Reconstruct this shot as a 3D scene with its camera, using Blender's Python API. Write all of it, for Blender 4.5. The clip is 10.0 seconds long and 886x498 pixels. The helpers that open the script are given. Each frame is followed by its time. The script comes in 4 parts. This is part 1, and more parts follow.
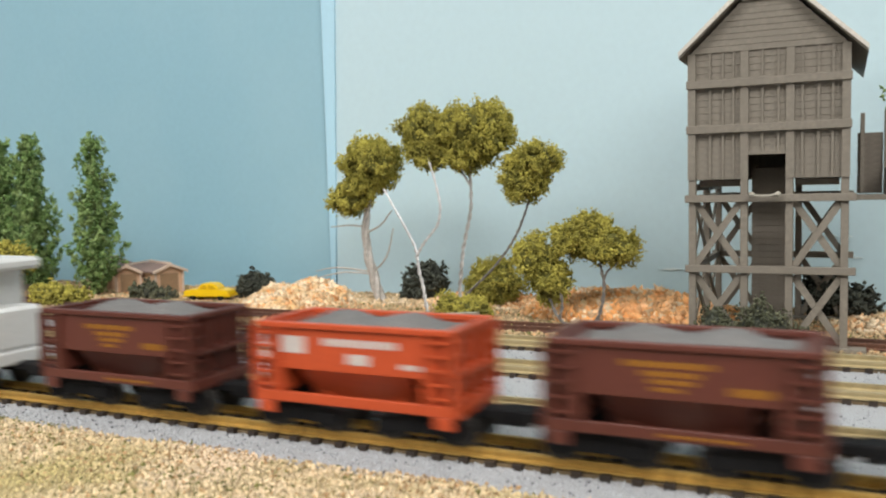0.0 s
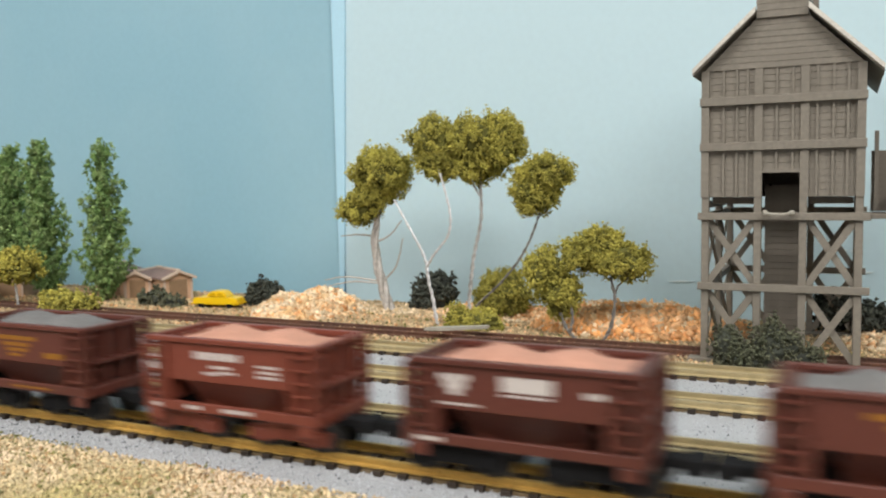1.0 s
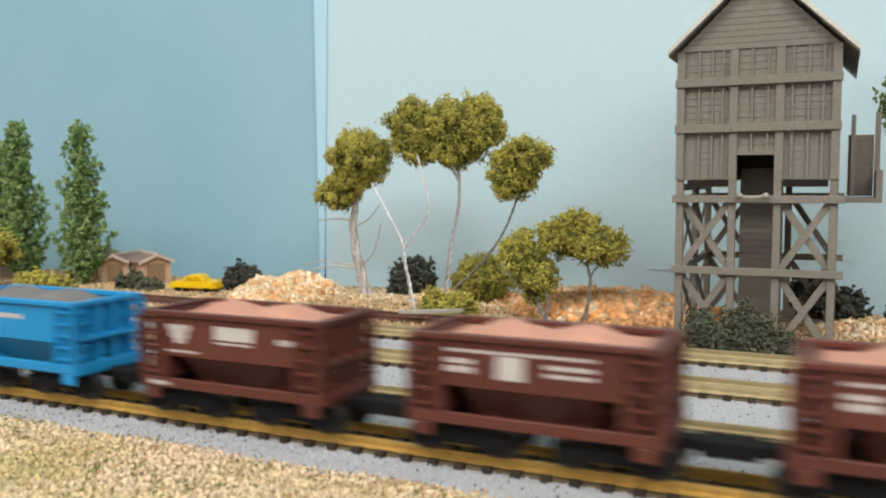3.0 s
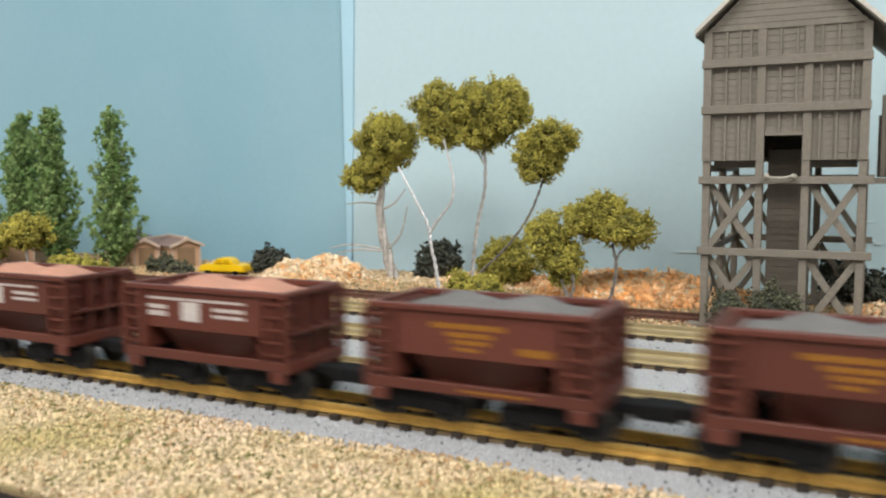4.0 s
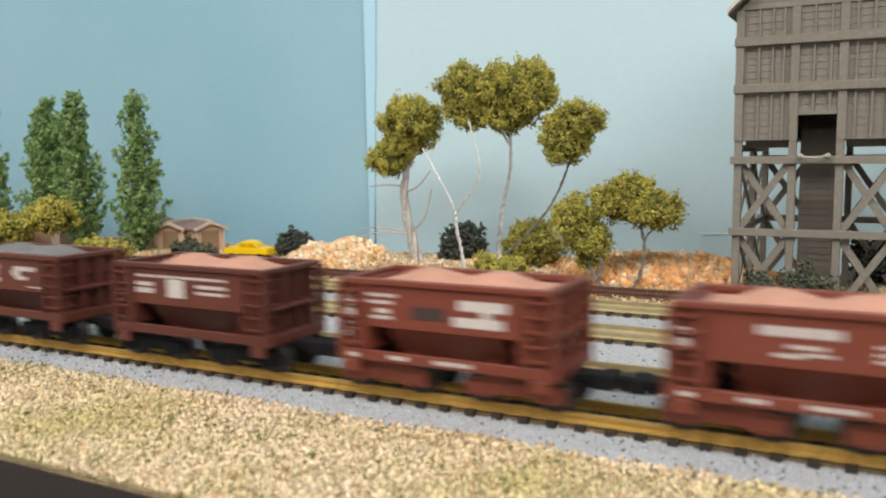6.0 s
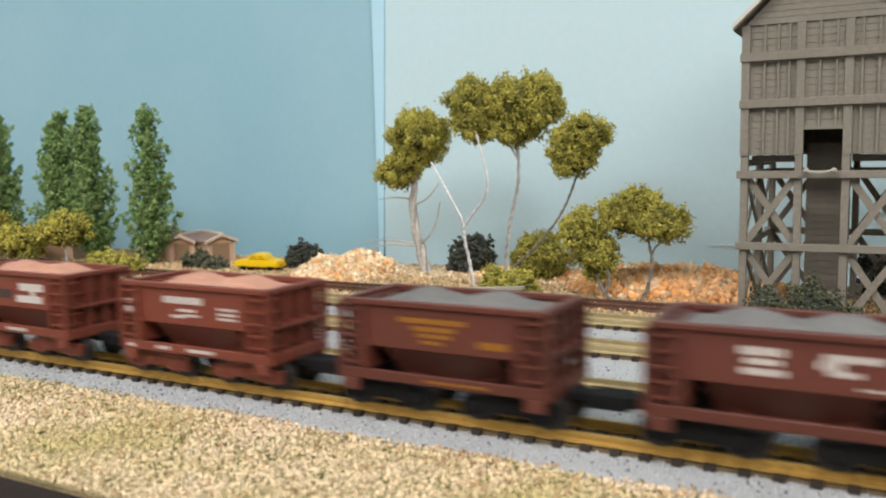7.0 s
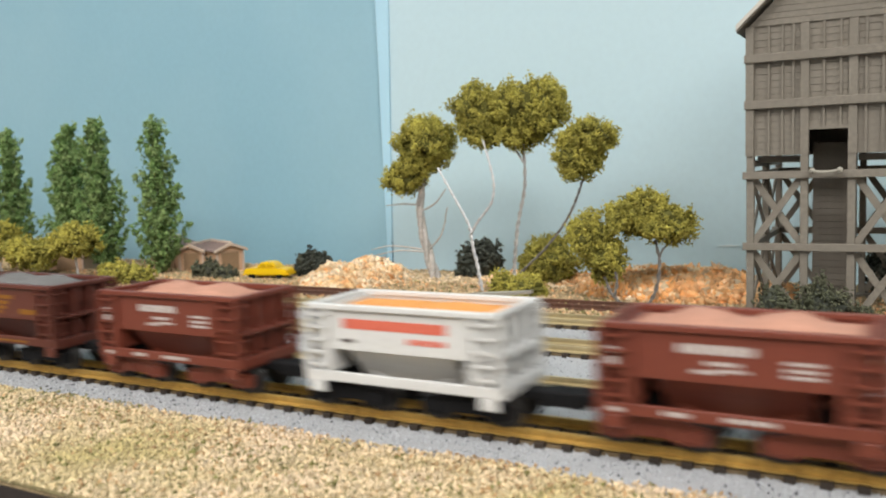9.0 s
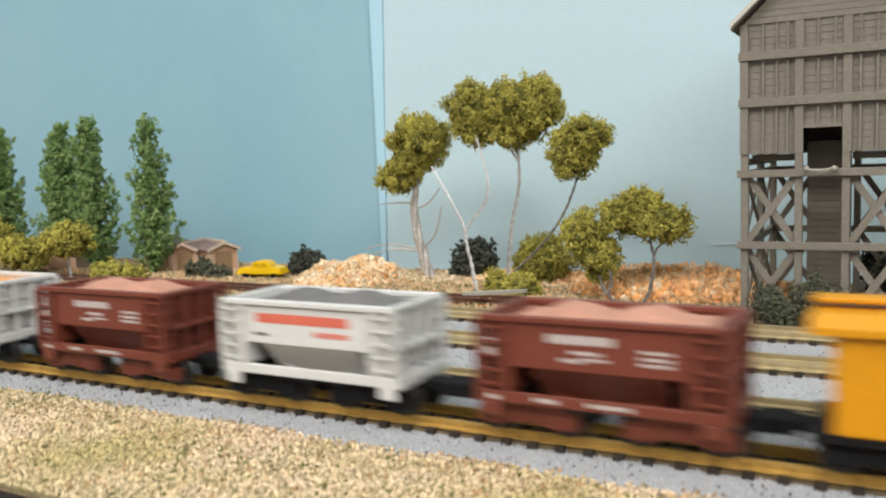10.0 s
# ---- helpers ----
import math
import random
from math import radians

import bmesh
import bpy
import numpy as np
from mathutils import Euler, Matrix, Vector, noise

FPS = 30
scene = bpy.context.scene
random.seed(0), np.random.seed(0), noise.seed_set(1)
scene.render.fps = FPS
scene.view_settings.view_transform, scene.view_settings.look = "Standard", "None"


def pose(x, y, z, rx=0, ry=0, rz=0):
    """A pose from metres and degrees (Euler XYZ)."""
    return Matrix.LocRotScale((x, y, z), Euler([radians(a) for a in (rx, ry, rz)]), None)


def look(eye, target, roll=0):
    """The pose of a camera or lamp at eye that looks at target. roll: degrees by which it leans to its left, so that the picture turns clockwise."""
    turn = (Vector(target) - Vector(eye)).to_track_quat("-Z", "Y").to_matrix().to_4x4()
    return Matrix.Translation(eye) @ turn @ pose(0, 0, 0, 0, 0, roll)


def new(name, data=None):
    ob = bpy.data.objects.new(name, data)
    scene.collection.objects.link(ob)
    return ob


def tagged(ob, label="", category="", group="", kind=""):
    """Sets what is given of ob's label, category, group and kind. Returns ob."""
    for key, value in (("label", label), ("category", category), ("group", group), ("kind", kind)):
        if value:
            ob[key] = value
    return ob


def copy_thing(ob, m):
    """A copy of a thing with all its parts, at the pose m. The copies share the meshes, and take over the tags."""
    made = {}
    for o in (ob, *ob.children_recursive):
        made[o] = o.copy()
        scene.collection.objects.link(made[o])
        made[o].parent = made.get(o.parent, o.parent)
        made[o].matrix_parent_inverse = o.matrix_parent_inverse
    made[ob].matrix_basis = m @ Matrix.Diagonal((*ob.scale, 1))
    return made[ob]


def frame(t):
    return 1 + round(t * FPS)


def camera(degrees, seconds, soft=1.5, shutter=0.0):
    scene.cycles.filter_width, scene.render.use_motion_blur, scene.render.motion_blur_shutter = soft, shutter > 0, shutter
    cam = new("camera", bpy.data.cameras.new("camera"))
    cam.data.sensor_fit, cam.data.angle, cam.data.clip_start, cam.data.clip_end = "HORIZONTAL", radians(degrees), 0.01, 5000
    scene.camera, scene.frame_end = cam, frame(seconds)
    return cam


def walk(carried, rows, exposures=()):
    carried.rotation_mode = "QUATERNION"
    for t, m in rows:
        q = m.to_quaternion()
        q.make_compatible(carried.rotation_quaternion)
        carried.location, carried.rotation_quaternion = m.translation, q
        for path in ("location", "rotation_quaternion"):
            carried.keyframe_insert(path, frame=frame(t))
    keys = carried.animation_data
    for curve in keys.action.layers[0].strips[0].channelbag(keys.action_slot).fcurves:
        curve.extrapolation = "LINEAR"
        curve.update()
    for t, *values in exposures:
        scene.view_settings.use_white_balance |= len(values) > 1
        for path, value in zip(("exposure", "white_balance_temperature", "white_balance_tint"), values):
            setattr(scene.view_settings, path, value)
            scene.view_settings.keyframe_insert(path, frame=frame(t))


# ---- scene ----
cam = camera(55.2, 10.0, soft=2.0, shutter=0.7)
cam.data.dof.use_dof, cam.data.dof.focus_distance, cam.data.dof.aperture_fstop = True, 0.27, 32.0
# the layout is drawn in small units and enlarged by SIZE to metres at the end
SIZE = 1.38
PATH = [
    (0, (-0.00346, 0.00012, 0.03959), (-0.8543, 1.8045, -0.1025), -1.23),
    (0.5, (-0.00308, -0.00099, 0.04031), (-0.8592, 1.8003, -0.1094), -1.23),
    (1, (-0.00535, -0.00014, 0.04374), (-0.8648, 1.7999, -0.1020), -0.81),
    (1.5, (-0.00513, 0.00043, 0.04286), (-0.8811, 1.7925, -0.1025), -0.72),
    (2, (-0.00112, 0.00100, 0.04285), (-0.8709, 1.7953, -0.1122), -0.43),
    (2.5, (-0.00145, 0.00400, 0.04000), (-0.8504, 1.8074, -0.1240), -0.21),
    (2.7, (-0.00145, 0.00400, 0.04000), (-0.8435, 1.8116, -0.1132), -0.21),
    (4, (-0.00018, 0.00282, 0.03838), (-0.9046, 1.7771, -0.1455), -0.34),
    (4.5, (-0.00094, 0.00115, 0.03817), (-0.9321, 1.7603, -0.1575), -0.57),
    (5, (-0.00181, -0.00002, 0.03844), (-0.9426, 1.7521, -0.1736), -0.73),
    (5.2, (-0.00181, -0.00002, 0.03844), (-0.9350, 1.7548, -0.1844), -0.73),
    (6.3, (-0.00397, 0.00209, 0.03781), (-0.9396, 1.7560, -0.1827), -0.51),
    (6.5, (-0.00397, 0.00209, 0.03871), (-0.9489, 1.7521, -0.1724), -0.51),
    (7, (-0.00238, 0.00071, 0.04031), (-0.9573, 1.7456, -0.1678), -0.90),
    (7.5, (-0.00393, 0.00040, 0.03980), (-0.9484, 1.7515, -0.1642), -1.25),
    (8, (-0.00191, 0.00018, 0.04215), (-0.9697, 1.7386, -0.1608), -1.96),
    (8.5, (-0.00211, -0.00052, 0.04086), (-0.9763, 1.7347, -0.1590), -1.94),
    (9, (-0.00184, -0.00004, 0.04096), (-0.9741, 1.7364, -0.1579), -1.96),
    (9.5, (-0.00138, 0.00130, 0.04291), (-0.9691, 1.7404, -0.1548), -2.17),
    (10, (-0.00183, 0.00110, 0.04094), (-0.9653, 1.7420, -0.1616), -1.99),
]
walk(cam, [(t, look(Vector(eye) * SIZE, Vector(target) * SIZE, roll)) for t, eye, target, roll in PATH])

# ---- light: a room with assumed ceiling lamps, out of view ----
world = bpy.data.worlds.new("room_air")
scene.world = world
world.use_nodes = True
world.node_tree.nodes["Background"].inputs[0].default_value = (0.75, 0.85, 1.0, 1)
world.node_tree.nodes["Background"].inputs[1].default_value = 0.12
scene.view_settings.exposure = 0.0


def assumed_ceiling_lamp(x, y, power, wide, deep):
    data = bpy.data.lights.new("assumed_lamp", "AREA")
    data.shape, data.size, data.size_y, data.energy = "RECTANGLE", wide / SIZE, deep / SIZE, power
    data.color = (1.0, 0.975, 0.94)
    ob = new("assumed_lamp", data)
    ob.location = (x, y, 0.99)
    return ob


# unseen lamps, added where they light car sides, ends and backdrop
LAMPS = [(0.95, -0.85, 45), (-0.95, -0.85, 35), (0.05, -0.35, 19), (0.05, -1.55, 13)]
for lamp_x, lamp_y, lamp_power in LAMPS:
    assumed_ceiling_lamp(lamp_x, lamp_y, lamp_power, 1.2, 0.6)


# ---- materials ----
def material(name, colour, rough=0.6, metal=0.0, vary=0.25, fine=900.0, broad=60.0, bump=0.2, island=0.0, each=0.0, second=None, depth=0.0002, spec=0.4):
    """A paint or stone with grain at two scales; island and each: how far single pieces differ."""
    m = bpy.data.materials.new(name)
    m.use_nodes = True
    n, link = m.node_tree.nodes, m.node_tree.links.new
    shader = n["Principled BSDF"]
    shader.inputs["Roughness"].default_value = rough
    shader.inputs["Metallic"].default_value = metal
    shader.inputs["Specular IOR Level"].default_value = spec
    coord = n.new("ShaderNodeTexCoord")

    def noise_node(scale, detail):
        tex = n.new("ShaderNodeTexNoise")
        tex.inputs["Scale"].default_value, tex.inputs["Detail"].default_value = scale, detail
        link(coord.outputs["Object"], tex.inputs["Vector"])
        return tex.outputs["Fac"]

    def mix(kind, fac, a, b):
        node = n.new("ShaderNodeMix")
        node.data_type, node.blend_type = "RGBA", kind
        for socket, value in ((node.inputs[0], fac), (node.inputs[6], a), (node.inputs[7], b)):
            if isinstance(value, (int, float)):
                socket.default_value = value
            elif isinstance(value, tuple):
                socket.default_value = (*value, 1)
            else:
                link(value, socket)
        return node.outputs[2]

    def ramp(fac, low, high):
        node = n.new("ShaderNodeMapRange")
        node.inputs[1].default_value, node.inputs[2].default_value = low, high
        link(fac, node.inputs[0])
        return node.outputs[0]

    small, large = noise_node(fine, 3), noise_node(broad, 4)
    dark = tuple(c * (1 - vary) for c in colour)
    light = tuple(min(1, c * (1 + vary)) for c in colour)
    base = mix("MIX", ramp(small, 0.3, 0.7), dark, light)
    other = second or tuple(c * (1 - 0.6 * vary) for c in colour)
    base = mix("MIX", ramp(large, 0.42, 0.68), base, other if second is None else mix("MIX", ramp(small, 0.3, 0.7), tuple(c * (1 - vary) for c in second), second))
    for amount, node_name, output in ((island, "ShaderNodeNewGeometry", "Random Per Island"), (each, "ShaderNodeObjectInfo", "Random")):
        if amount:
            info = n.new(node_name)
            hsv = n.new("ShaderNodeHueSaturation")
            spread = n.new("ShaderNodeMapRange")
            spread.inputs[3].default_value, spread.inputs[4].default_value = 1 - amount, 1 + amount
            link(info.outputs[output], spread.inputs[0])
            link(spread.outputs[0], hsv.inputs["Value"])
            link(base, hsv.inputs["Color"])
            base = hsv.outputs["Color"]
    link(base, shader.inputs["Base Color"])
    if bump:
        b = n.new("ShaderNodeBump")
        b.inputs["Strength"].default_value, b.inputs["Distance"].default_value = bump, depth
        link(small, b.inputs["Height"])
        link(b.outputs[0], shader.inputs["Normal"])
    return m


M_SAND = material("sandy_scatter", (0.40, 0.29, 0.16), 0.95, vary=0.45, fine=1500, broad=90, bump=0.9, second=(0.36, 0.27, 0.15), depth=0.0006)
M_SAND_GRAIN = material("sand_grain", (0.52, 0.39, 0.23), 0.9, vary=0.2, island=0.4)
M_TURF = material("dry_turf", (0.40, 0.31, 0.165), 0.95, vary=0.4, fine=1600, broad=45, bump=0.9, second=(0.36, 0.31, 0.15), depth=0.0006)
M_TURF_GRAIN = material("turf_grain", (0.66, 0.52, 0.36), 0.9, vary=0.15, broad=30, second=(0.52, 0.43, 0.20), island=0.34)
M_BROWN_TURF = material("brown_turf_grain", (0.44, 0.28, 0.14), 0.95, vary=0.2, island=0.35)
M_MOSS = material("green_turf_grain", (0.20, 0.19, 0.065), 0.95, vary=0.3, island=0.4)
M_BALLAST = material("grey_ballast", (0.39, 0.40, 0.415), 0.9, vary=0.12, fine=2600, broad=70, bump=0.9, depth=0.0004)
M_BALLAST_GRAIN = material("ballast_grain", (0.42, 0.435, 0.455), 0.9, vary=0.1, island=0.16)
M_BALLAST_DARK = material("dark_ballast_grain", (0.07, 0.07, 0.08), 0.8, vary=0.3, island=0.3)
M_TIE = material("dark_plastic_tie", (0.035, 0.025, 0.018), 0.6, vary=0.3, each=0.3)
M_WEB = material("tan_plastic_web", (0.15, 0.105, 0.055), 0.6, vary=0.25, fine=500, broad=60)
M_BRASS = material("brass_rail", (0.52, 0.33, 0.09), 0.45, metal=0.5, vary=0.2, fine=400, broad=50)
M_PALE_RAIL = material("nickel_rail", (0.52, 0.43, 0.25), 0.42, metal=0.5, vary=0.15, fine=400, broad=50)
M_RUST = material("rusty_rail", (0.10, 0.05, 0.035), 0.8, vary=0.4, second=(0.16, 0.07, 0.04))
M_SKY_L = material("blue_backdrop_paint", (0.262, 0.455, 0.552), 0.55, vary=0.02, fine=300, broad=5, bump=0.05, second=(0.318, 0.505, 0.592))
M_SKY_R = material("pale_blue_backdrop_paint", (0.485, 0.645, 0.712), 0.55, vary=0.02, fine=300, broad=2.5, bump=0.05, second=(0.50, 0.66, 0.722))
M_STRIP = material("seam_strip_paint", (0.42, 0.66, 0.80), 0.5, vary=0.03)
M_SCUFF = material("pale_scuff_paint", (0.70, 0.78, 0.80), 0.7, vary=0.1)
M_SEAM = material("dark_blue_seam", (0.05, 0.14, 0.26), 0.6, vary=0.1)
M_FASCIA = material("dark_fascia_board", (0.030, 0.023, 0.020), 0.8, vary=0.3, broad=20, spec=0.1)
M_ROOM = material("room_wall_paint", (0.72, 0.70, 0.66), 0.8, vary=0.03, fine=40, broad=2)
M_FLOOR = material("room_carpet", (0.16, 0.14, 0.12), 0.95, vary=0.2, fine=300, broad=5)
M_WOOD = material("grey_plastic_timber", (0.20, 0.178, 0.146), 0.62, vary=0.14, fine=700, broad=90, bump=0.25)
# M_WOOD darkened; on the tower's inner parts it paints their shade
M_WOOD_SHADED = material("shaded_brown_timber", (0.16, 0.14, 0.115), 0.7, vary=0.15, fine=700, broad=90, bump=0.25)
# pale tone that paints light from above onto the roof edges
M_EDGE_LIT = material("lit_pale_edge", (0.60, 0.57, 0.51), 0.6, vary=0.2)
M_GLUE = material("dried_glue", (0.36, 0.34, 0.29), 0.35, vary=0.1)
M_OLIVE = material("olive_foliage", (0.47, 0.42, 0.085), 0.95, vary=0.18, fine=600, broad=160, island=0.34, each=0.12, second=(0.28, 0.26, 0.05))
# olive darkened for crown cores, painting in the shade between tufts
M_OLIVE_SHADE = material("olive_inner_shade", (0.11, 0.105, 0.02), 0.95, vary=0.4, fine=1200, bump=0.8)
M_YELLOWISH = material("yellow_green_foliage", (0.42, 0.37, 0.07), 0.95, vary=0.2, island=0.4, second=(0.30, 0.28, 0.06))
M_POPLAR = material("poplar_foliage", (0.150, 0.250, 0.075), 0.9, vary=0.2, fine=500, broad=170, island=0.36, second=(0.33, 0.43, 0.17))
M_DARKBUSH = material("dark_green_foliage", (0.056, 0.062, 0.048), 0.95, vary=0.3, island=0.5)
M_GREYBUSH = material("grey_green_foliage", (0.085, 0.092, 0.055), 0.95, vary=0.25, island=0.45, second=(0.13, 0.125, 0.08))
M_TRUNK = material("pale_wire_trunk", (0.62, 0.62, 0.63), 0.45, metal=0.3, vary=0.3, fine=600)
M_TRUNK_GREY = material("grey_wire_trunk", (0.47, 0.46, 0.45), 0.45, metal=0.3, vary=0.35, fine=600)
M_TRUNK_DARK = material("dark_wire_trunk", (0.20, 0.185, 0.17), 0.55, metal=0.2, vary=0.35, fine=600)
M_DEAD = material("dead_tree_bark", (0.46, 0.43, 0.40), 0.8, vary=0.3, fine=500, bump=0.7)
M_BROWN = material("brown_trunk", (0.07, 0.05, 0.035), 0.9, vary=0.3)
M_ROCK = material("cream_orange_rock", (0.70, 0.46, 0.26), 0.9, vary=0.25, fine=500, broad=110, island=0.35, second=(0.68, 0.30, 0.10), bump=0.5)
M_ROCK_PALE = material("cream_rock", (0.74, 0.60, 0.42), 0.9, vary=0.2, fine=500, broad=100, island=0.35, second=(0.66, 0.42, 0.2), bump=0.5)
M_ROCK_ORANGE = material("rusty_orange_rock", (0.74, 0.35, 0.12), 0.9, vary=0.25, fine=500, broad=90, island=0.3, second=(0.72, 0.44, 0.22), bump=0.5)
M_WALL = material("tan_hut_wall", (0.62, 0.40, 0.26), 0.7, vary=0.08)
M_HUTROOF = material("brown_hut_roof", (0.22, 0.15, 0.13), 0.7, vary=0.2)
M_HUTTRIM = material("pale_hut_trim", (0.62, 0.48, 0.38), 0.6, vary=0.08)
M_PORCH_SHADE = material("brown_porch_shade", (0.30, 0.19, 0.11), 0.6, vary=0.1)
M_TAXI = material("yellow_car_paint", (0.80, 0.52, 0.01), 0.28, vary=0.04)
M_BLACK = material("black_plastic", (0.010, 0.010, 0.011), 0.75, vary=0.3, spec=0.15)
M_GLASS = material("smoked_window", (0.10, 0.09, 0.03), 0.1, vary=0.05)
M_TAXI_PANE = material("moulded_yellow_pane", (0.55, 0.34, 0.01), 0.25, vary=0.05)
M_STEEL = material("wheel_steel", (0.035, 0.032, 0.03), 0.45, metal=0.2, vary=0.1)
M_CAR_BROWN = material("boxcar_red_plastic", (0.102, 0.029, 0.020), 0.45, vary=0.10, fine=900, broad=70, each=0.12)
M_CAR_OXIDE = material("oxide_red_plastic", (0.165, 0.041, 0.025), 0.45, vary=0.10, fine=900, broad=70)
M_CAR_ORANGE = material("orange_red_plastic", (0.46, 0.070, 0.022), 0.42, vary=0.08)
M_CAR_BLUE = material("sky_blue_plastic", (0.012, 0.24, 0.52), 0.42, vary=0.08)
M_CAR_WHITE = material("white_plastic", (0.62, 0.62, 0.61), 0.42, vary=0.06)
M_CAR_YELLOW = material("chrome_yellow_plastic", (0.62, 0.27, 0.005), 0.4, vary=0.06)
M_LET_WHITE = material("white_lettering", (0.50, 0.46, 0.44), 0.5, vary=0.08)
M_LET_YELLOW = material("yellow_lettering", (0.27, 0.115, 0.010), 0.5, vary=0.1)
M_LET_RED = material("red_lettering", (0.62, 0.14, 0.09), 0.5, vary=0.1)
M_LET_BLACK = material("black_lettering", (0.05, 0.03, 0.03), 0.5, vary=0.1)
M_LOAD_PINK = material("pink_ore", (0.50, 0.26, 0.185), 0.95, vary=0.25, fine=1800, broad=160, bump=0.8, depth=0.0004)
M_LOAD_GREY = material("grey_ore", (0.165, 0.16, 0.157), 0.95, vary=0.3, fine=1800, broad=160, bump=0.8, depth=0.0004)
M_LOAD_ORANGE = material("orange_ore", (0.72, 0.32, 0.09), 0.95, vary=0.2, fine=1800, broad=160, bump=0.6, depth=0.0004)


# ---- shaping ----
def part(name, bm, mat, parent=None, label=""):
    mesh = bpy.data.meshes.new(name)
    bmesh.ops.recalc_face_normals(bm, faces=bm.faces)
    bm.to_mesh(mesh)
    bm.free()
    mesh.materials.append(mat)
    ob = new(name, mesh)
    if parent:
        ob.parent = parent
    if label:
        ob["label"] = label
    return ob


def box(bm, x0, x1, y0, y1, z0, z1, bevel=0.0, turn=None):
    made = bmesh.ops.create_cube(bm, size=1.0)["verts"]
    m = Matrix.Translation(((x0 + x1) / 2, (y0 + y1) / 2, (z0 + z1) / 2)) @ Matrix.Diagonal((x1 - x0, y1 - y0, z1 - z0, 1))
    bmesh.ops.transform(bm, matrix=(turn or Matrix()) @ m, verts=made)
    if bevel:
        edges = {e for v in made for e in v.link_edges}
        bmesh.ops.bevel(bm, geom=list(edges), offset=bevel, segments=1, affect="EDGES")
    return bm


def boxes(*sizes, bevel=0.0):
    bm = bmesh.new()
    for s in sizes:
        box(bm, *s, bevel=bevel)
    return bm


def beam(bm, a, b, wide, thick, up=(0, 1, 0)):
    """A bar from a to b, thick along up."""
    a, b, up = Vector(a), Vector(b), Vector(up)
    along = (b - a).normalized()
    side = along.cross(up).normalized()
    m = Matrix((along, side, up)).transposed().to_4x4()
    m.translation = (a + b) / 2
    h = (b - a).length / 2
    return box(bm, -h, h, -wide / 2, wide / 2, -thick / 2, thick / 2, turn=m)


def prism(bm, outline, y0, y1, axis="y"):
    """An outline of (x, z) pushed from y0 to y1; along x for axis x, with outline (y, z)."""
    def place(u, w, d):
        return (u, d, w) if axis == "y" else (d, u, w)
    a = [bm.verts.new(place(u, w, y0)) for u, w in outline]
    b = [bm.verts.new(place(u, w, y1)) for u, w in outline]
    bm.faces.new(a), bm.faces.new(b[::-1])
    for i in range(len(a)):
        j = (i + 1) % len(a)
        bm.faces.new((a[j], a[i], b[i], b[j]))
    return bm


def tube(bm, points, radii, sides=7):
    rings = []
    for i, p in enumerate(points):
        p = Vector(p)
        d = (Vector(points[min(i + 1, len(points) - 1)]) - Vector(points[max(i - 1, 0)])).normalized()
        u = d.orthogonal().normalized() if abs(d.z) < 0.5 else d.cross(Vector((1, 0, 0))).normalized()
        w = d.cross(u)
        rings.append([bm.verts.new(p + radii[i] * (math.cos(2 * math.pi * k / sides) * u + math.sin(2 * math.pi * k / sides) * w)) for k in range(sides)])
    for r, s in zip(rings, rings[1:]):
        for k in range(sides):
            bm.faces.new((r[k], r[(k + 1) % sides], s[(k + 1) % sides], s[k]))
    bm.faces.new(rings[0][::-1]), bm.faces.new(rings[-1])
    return bm


def curved(points, n=6, wobble=0.0, rng=random):
    """A smooth line through the points."""
    pts = [Vector(p) for p in points]
    pts = [pts[0] * 2 - pts[1]] + pts + [pts[-1] * 2 - pts[-2]]
    out = []
    for i in range(1, len(pts) - 2):
        p0, p1, p2, p3 = pts[i - 1:i + 3]
        for k in range(n):
            t = k / n
            out.append(0.5 * (2 * p1 + (p2 - p0) * t + (2 * p0 - 5 * p1 + 4 * p2 - p3) * t * t + (3 * p1 - p0 - 3 * p2 + p3) * t ** 3))
    out.append(pts[-2])
    if wobble:
        out = [p + Vector((rng.uniform(-1, 1), rng.uniform(-1, 1), 0)) * wobble for p in out]
    return out


def disc(bm, x, y0, y1, z, r, sides=14):
    outline = [(x + r * math.cos(2 * math.pi * k / sides), z + r * math.sin(2 * math.pi * k / sides)) for k in range(sides)]
    return prism(bm, outline, y0, y1)


OCTA_V = np.array([(1, 0, 0), (-1, 0, 0), (0, 1, 0), (0, -1, 0), (0, 0, 1), (0, 0, -1)], float)
OCTA_F = np.array([(0, 2, 4), (2, 1, 4), (1, 3, 4), (3, 0, 4), (2, 0, 5), (1, 2, 5), (3, 1, 5), (0, 3, 5)])


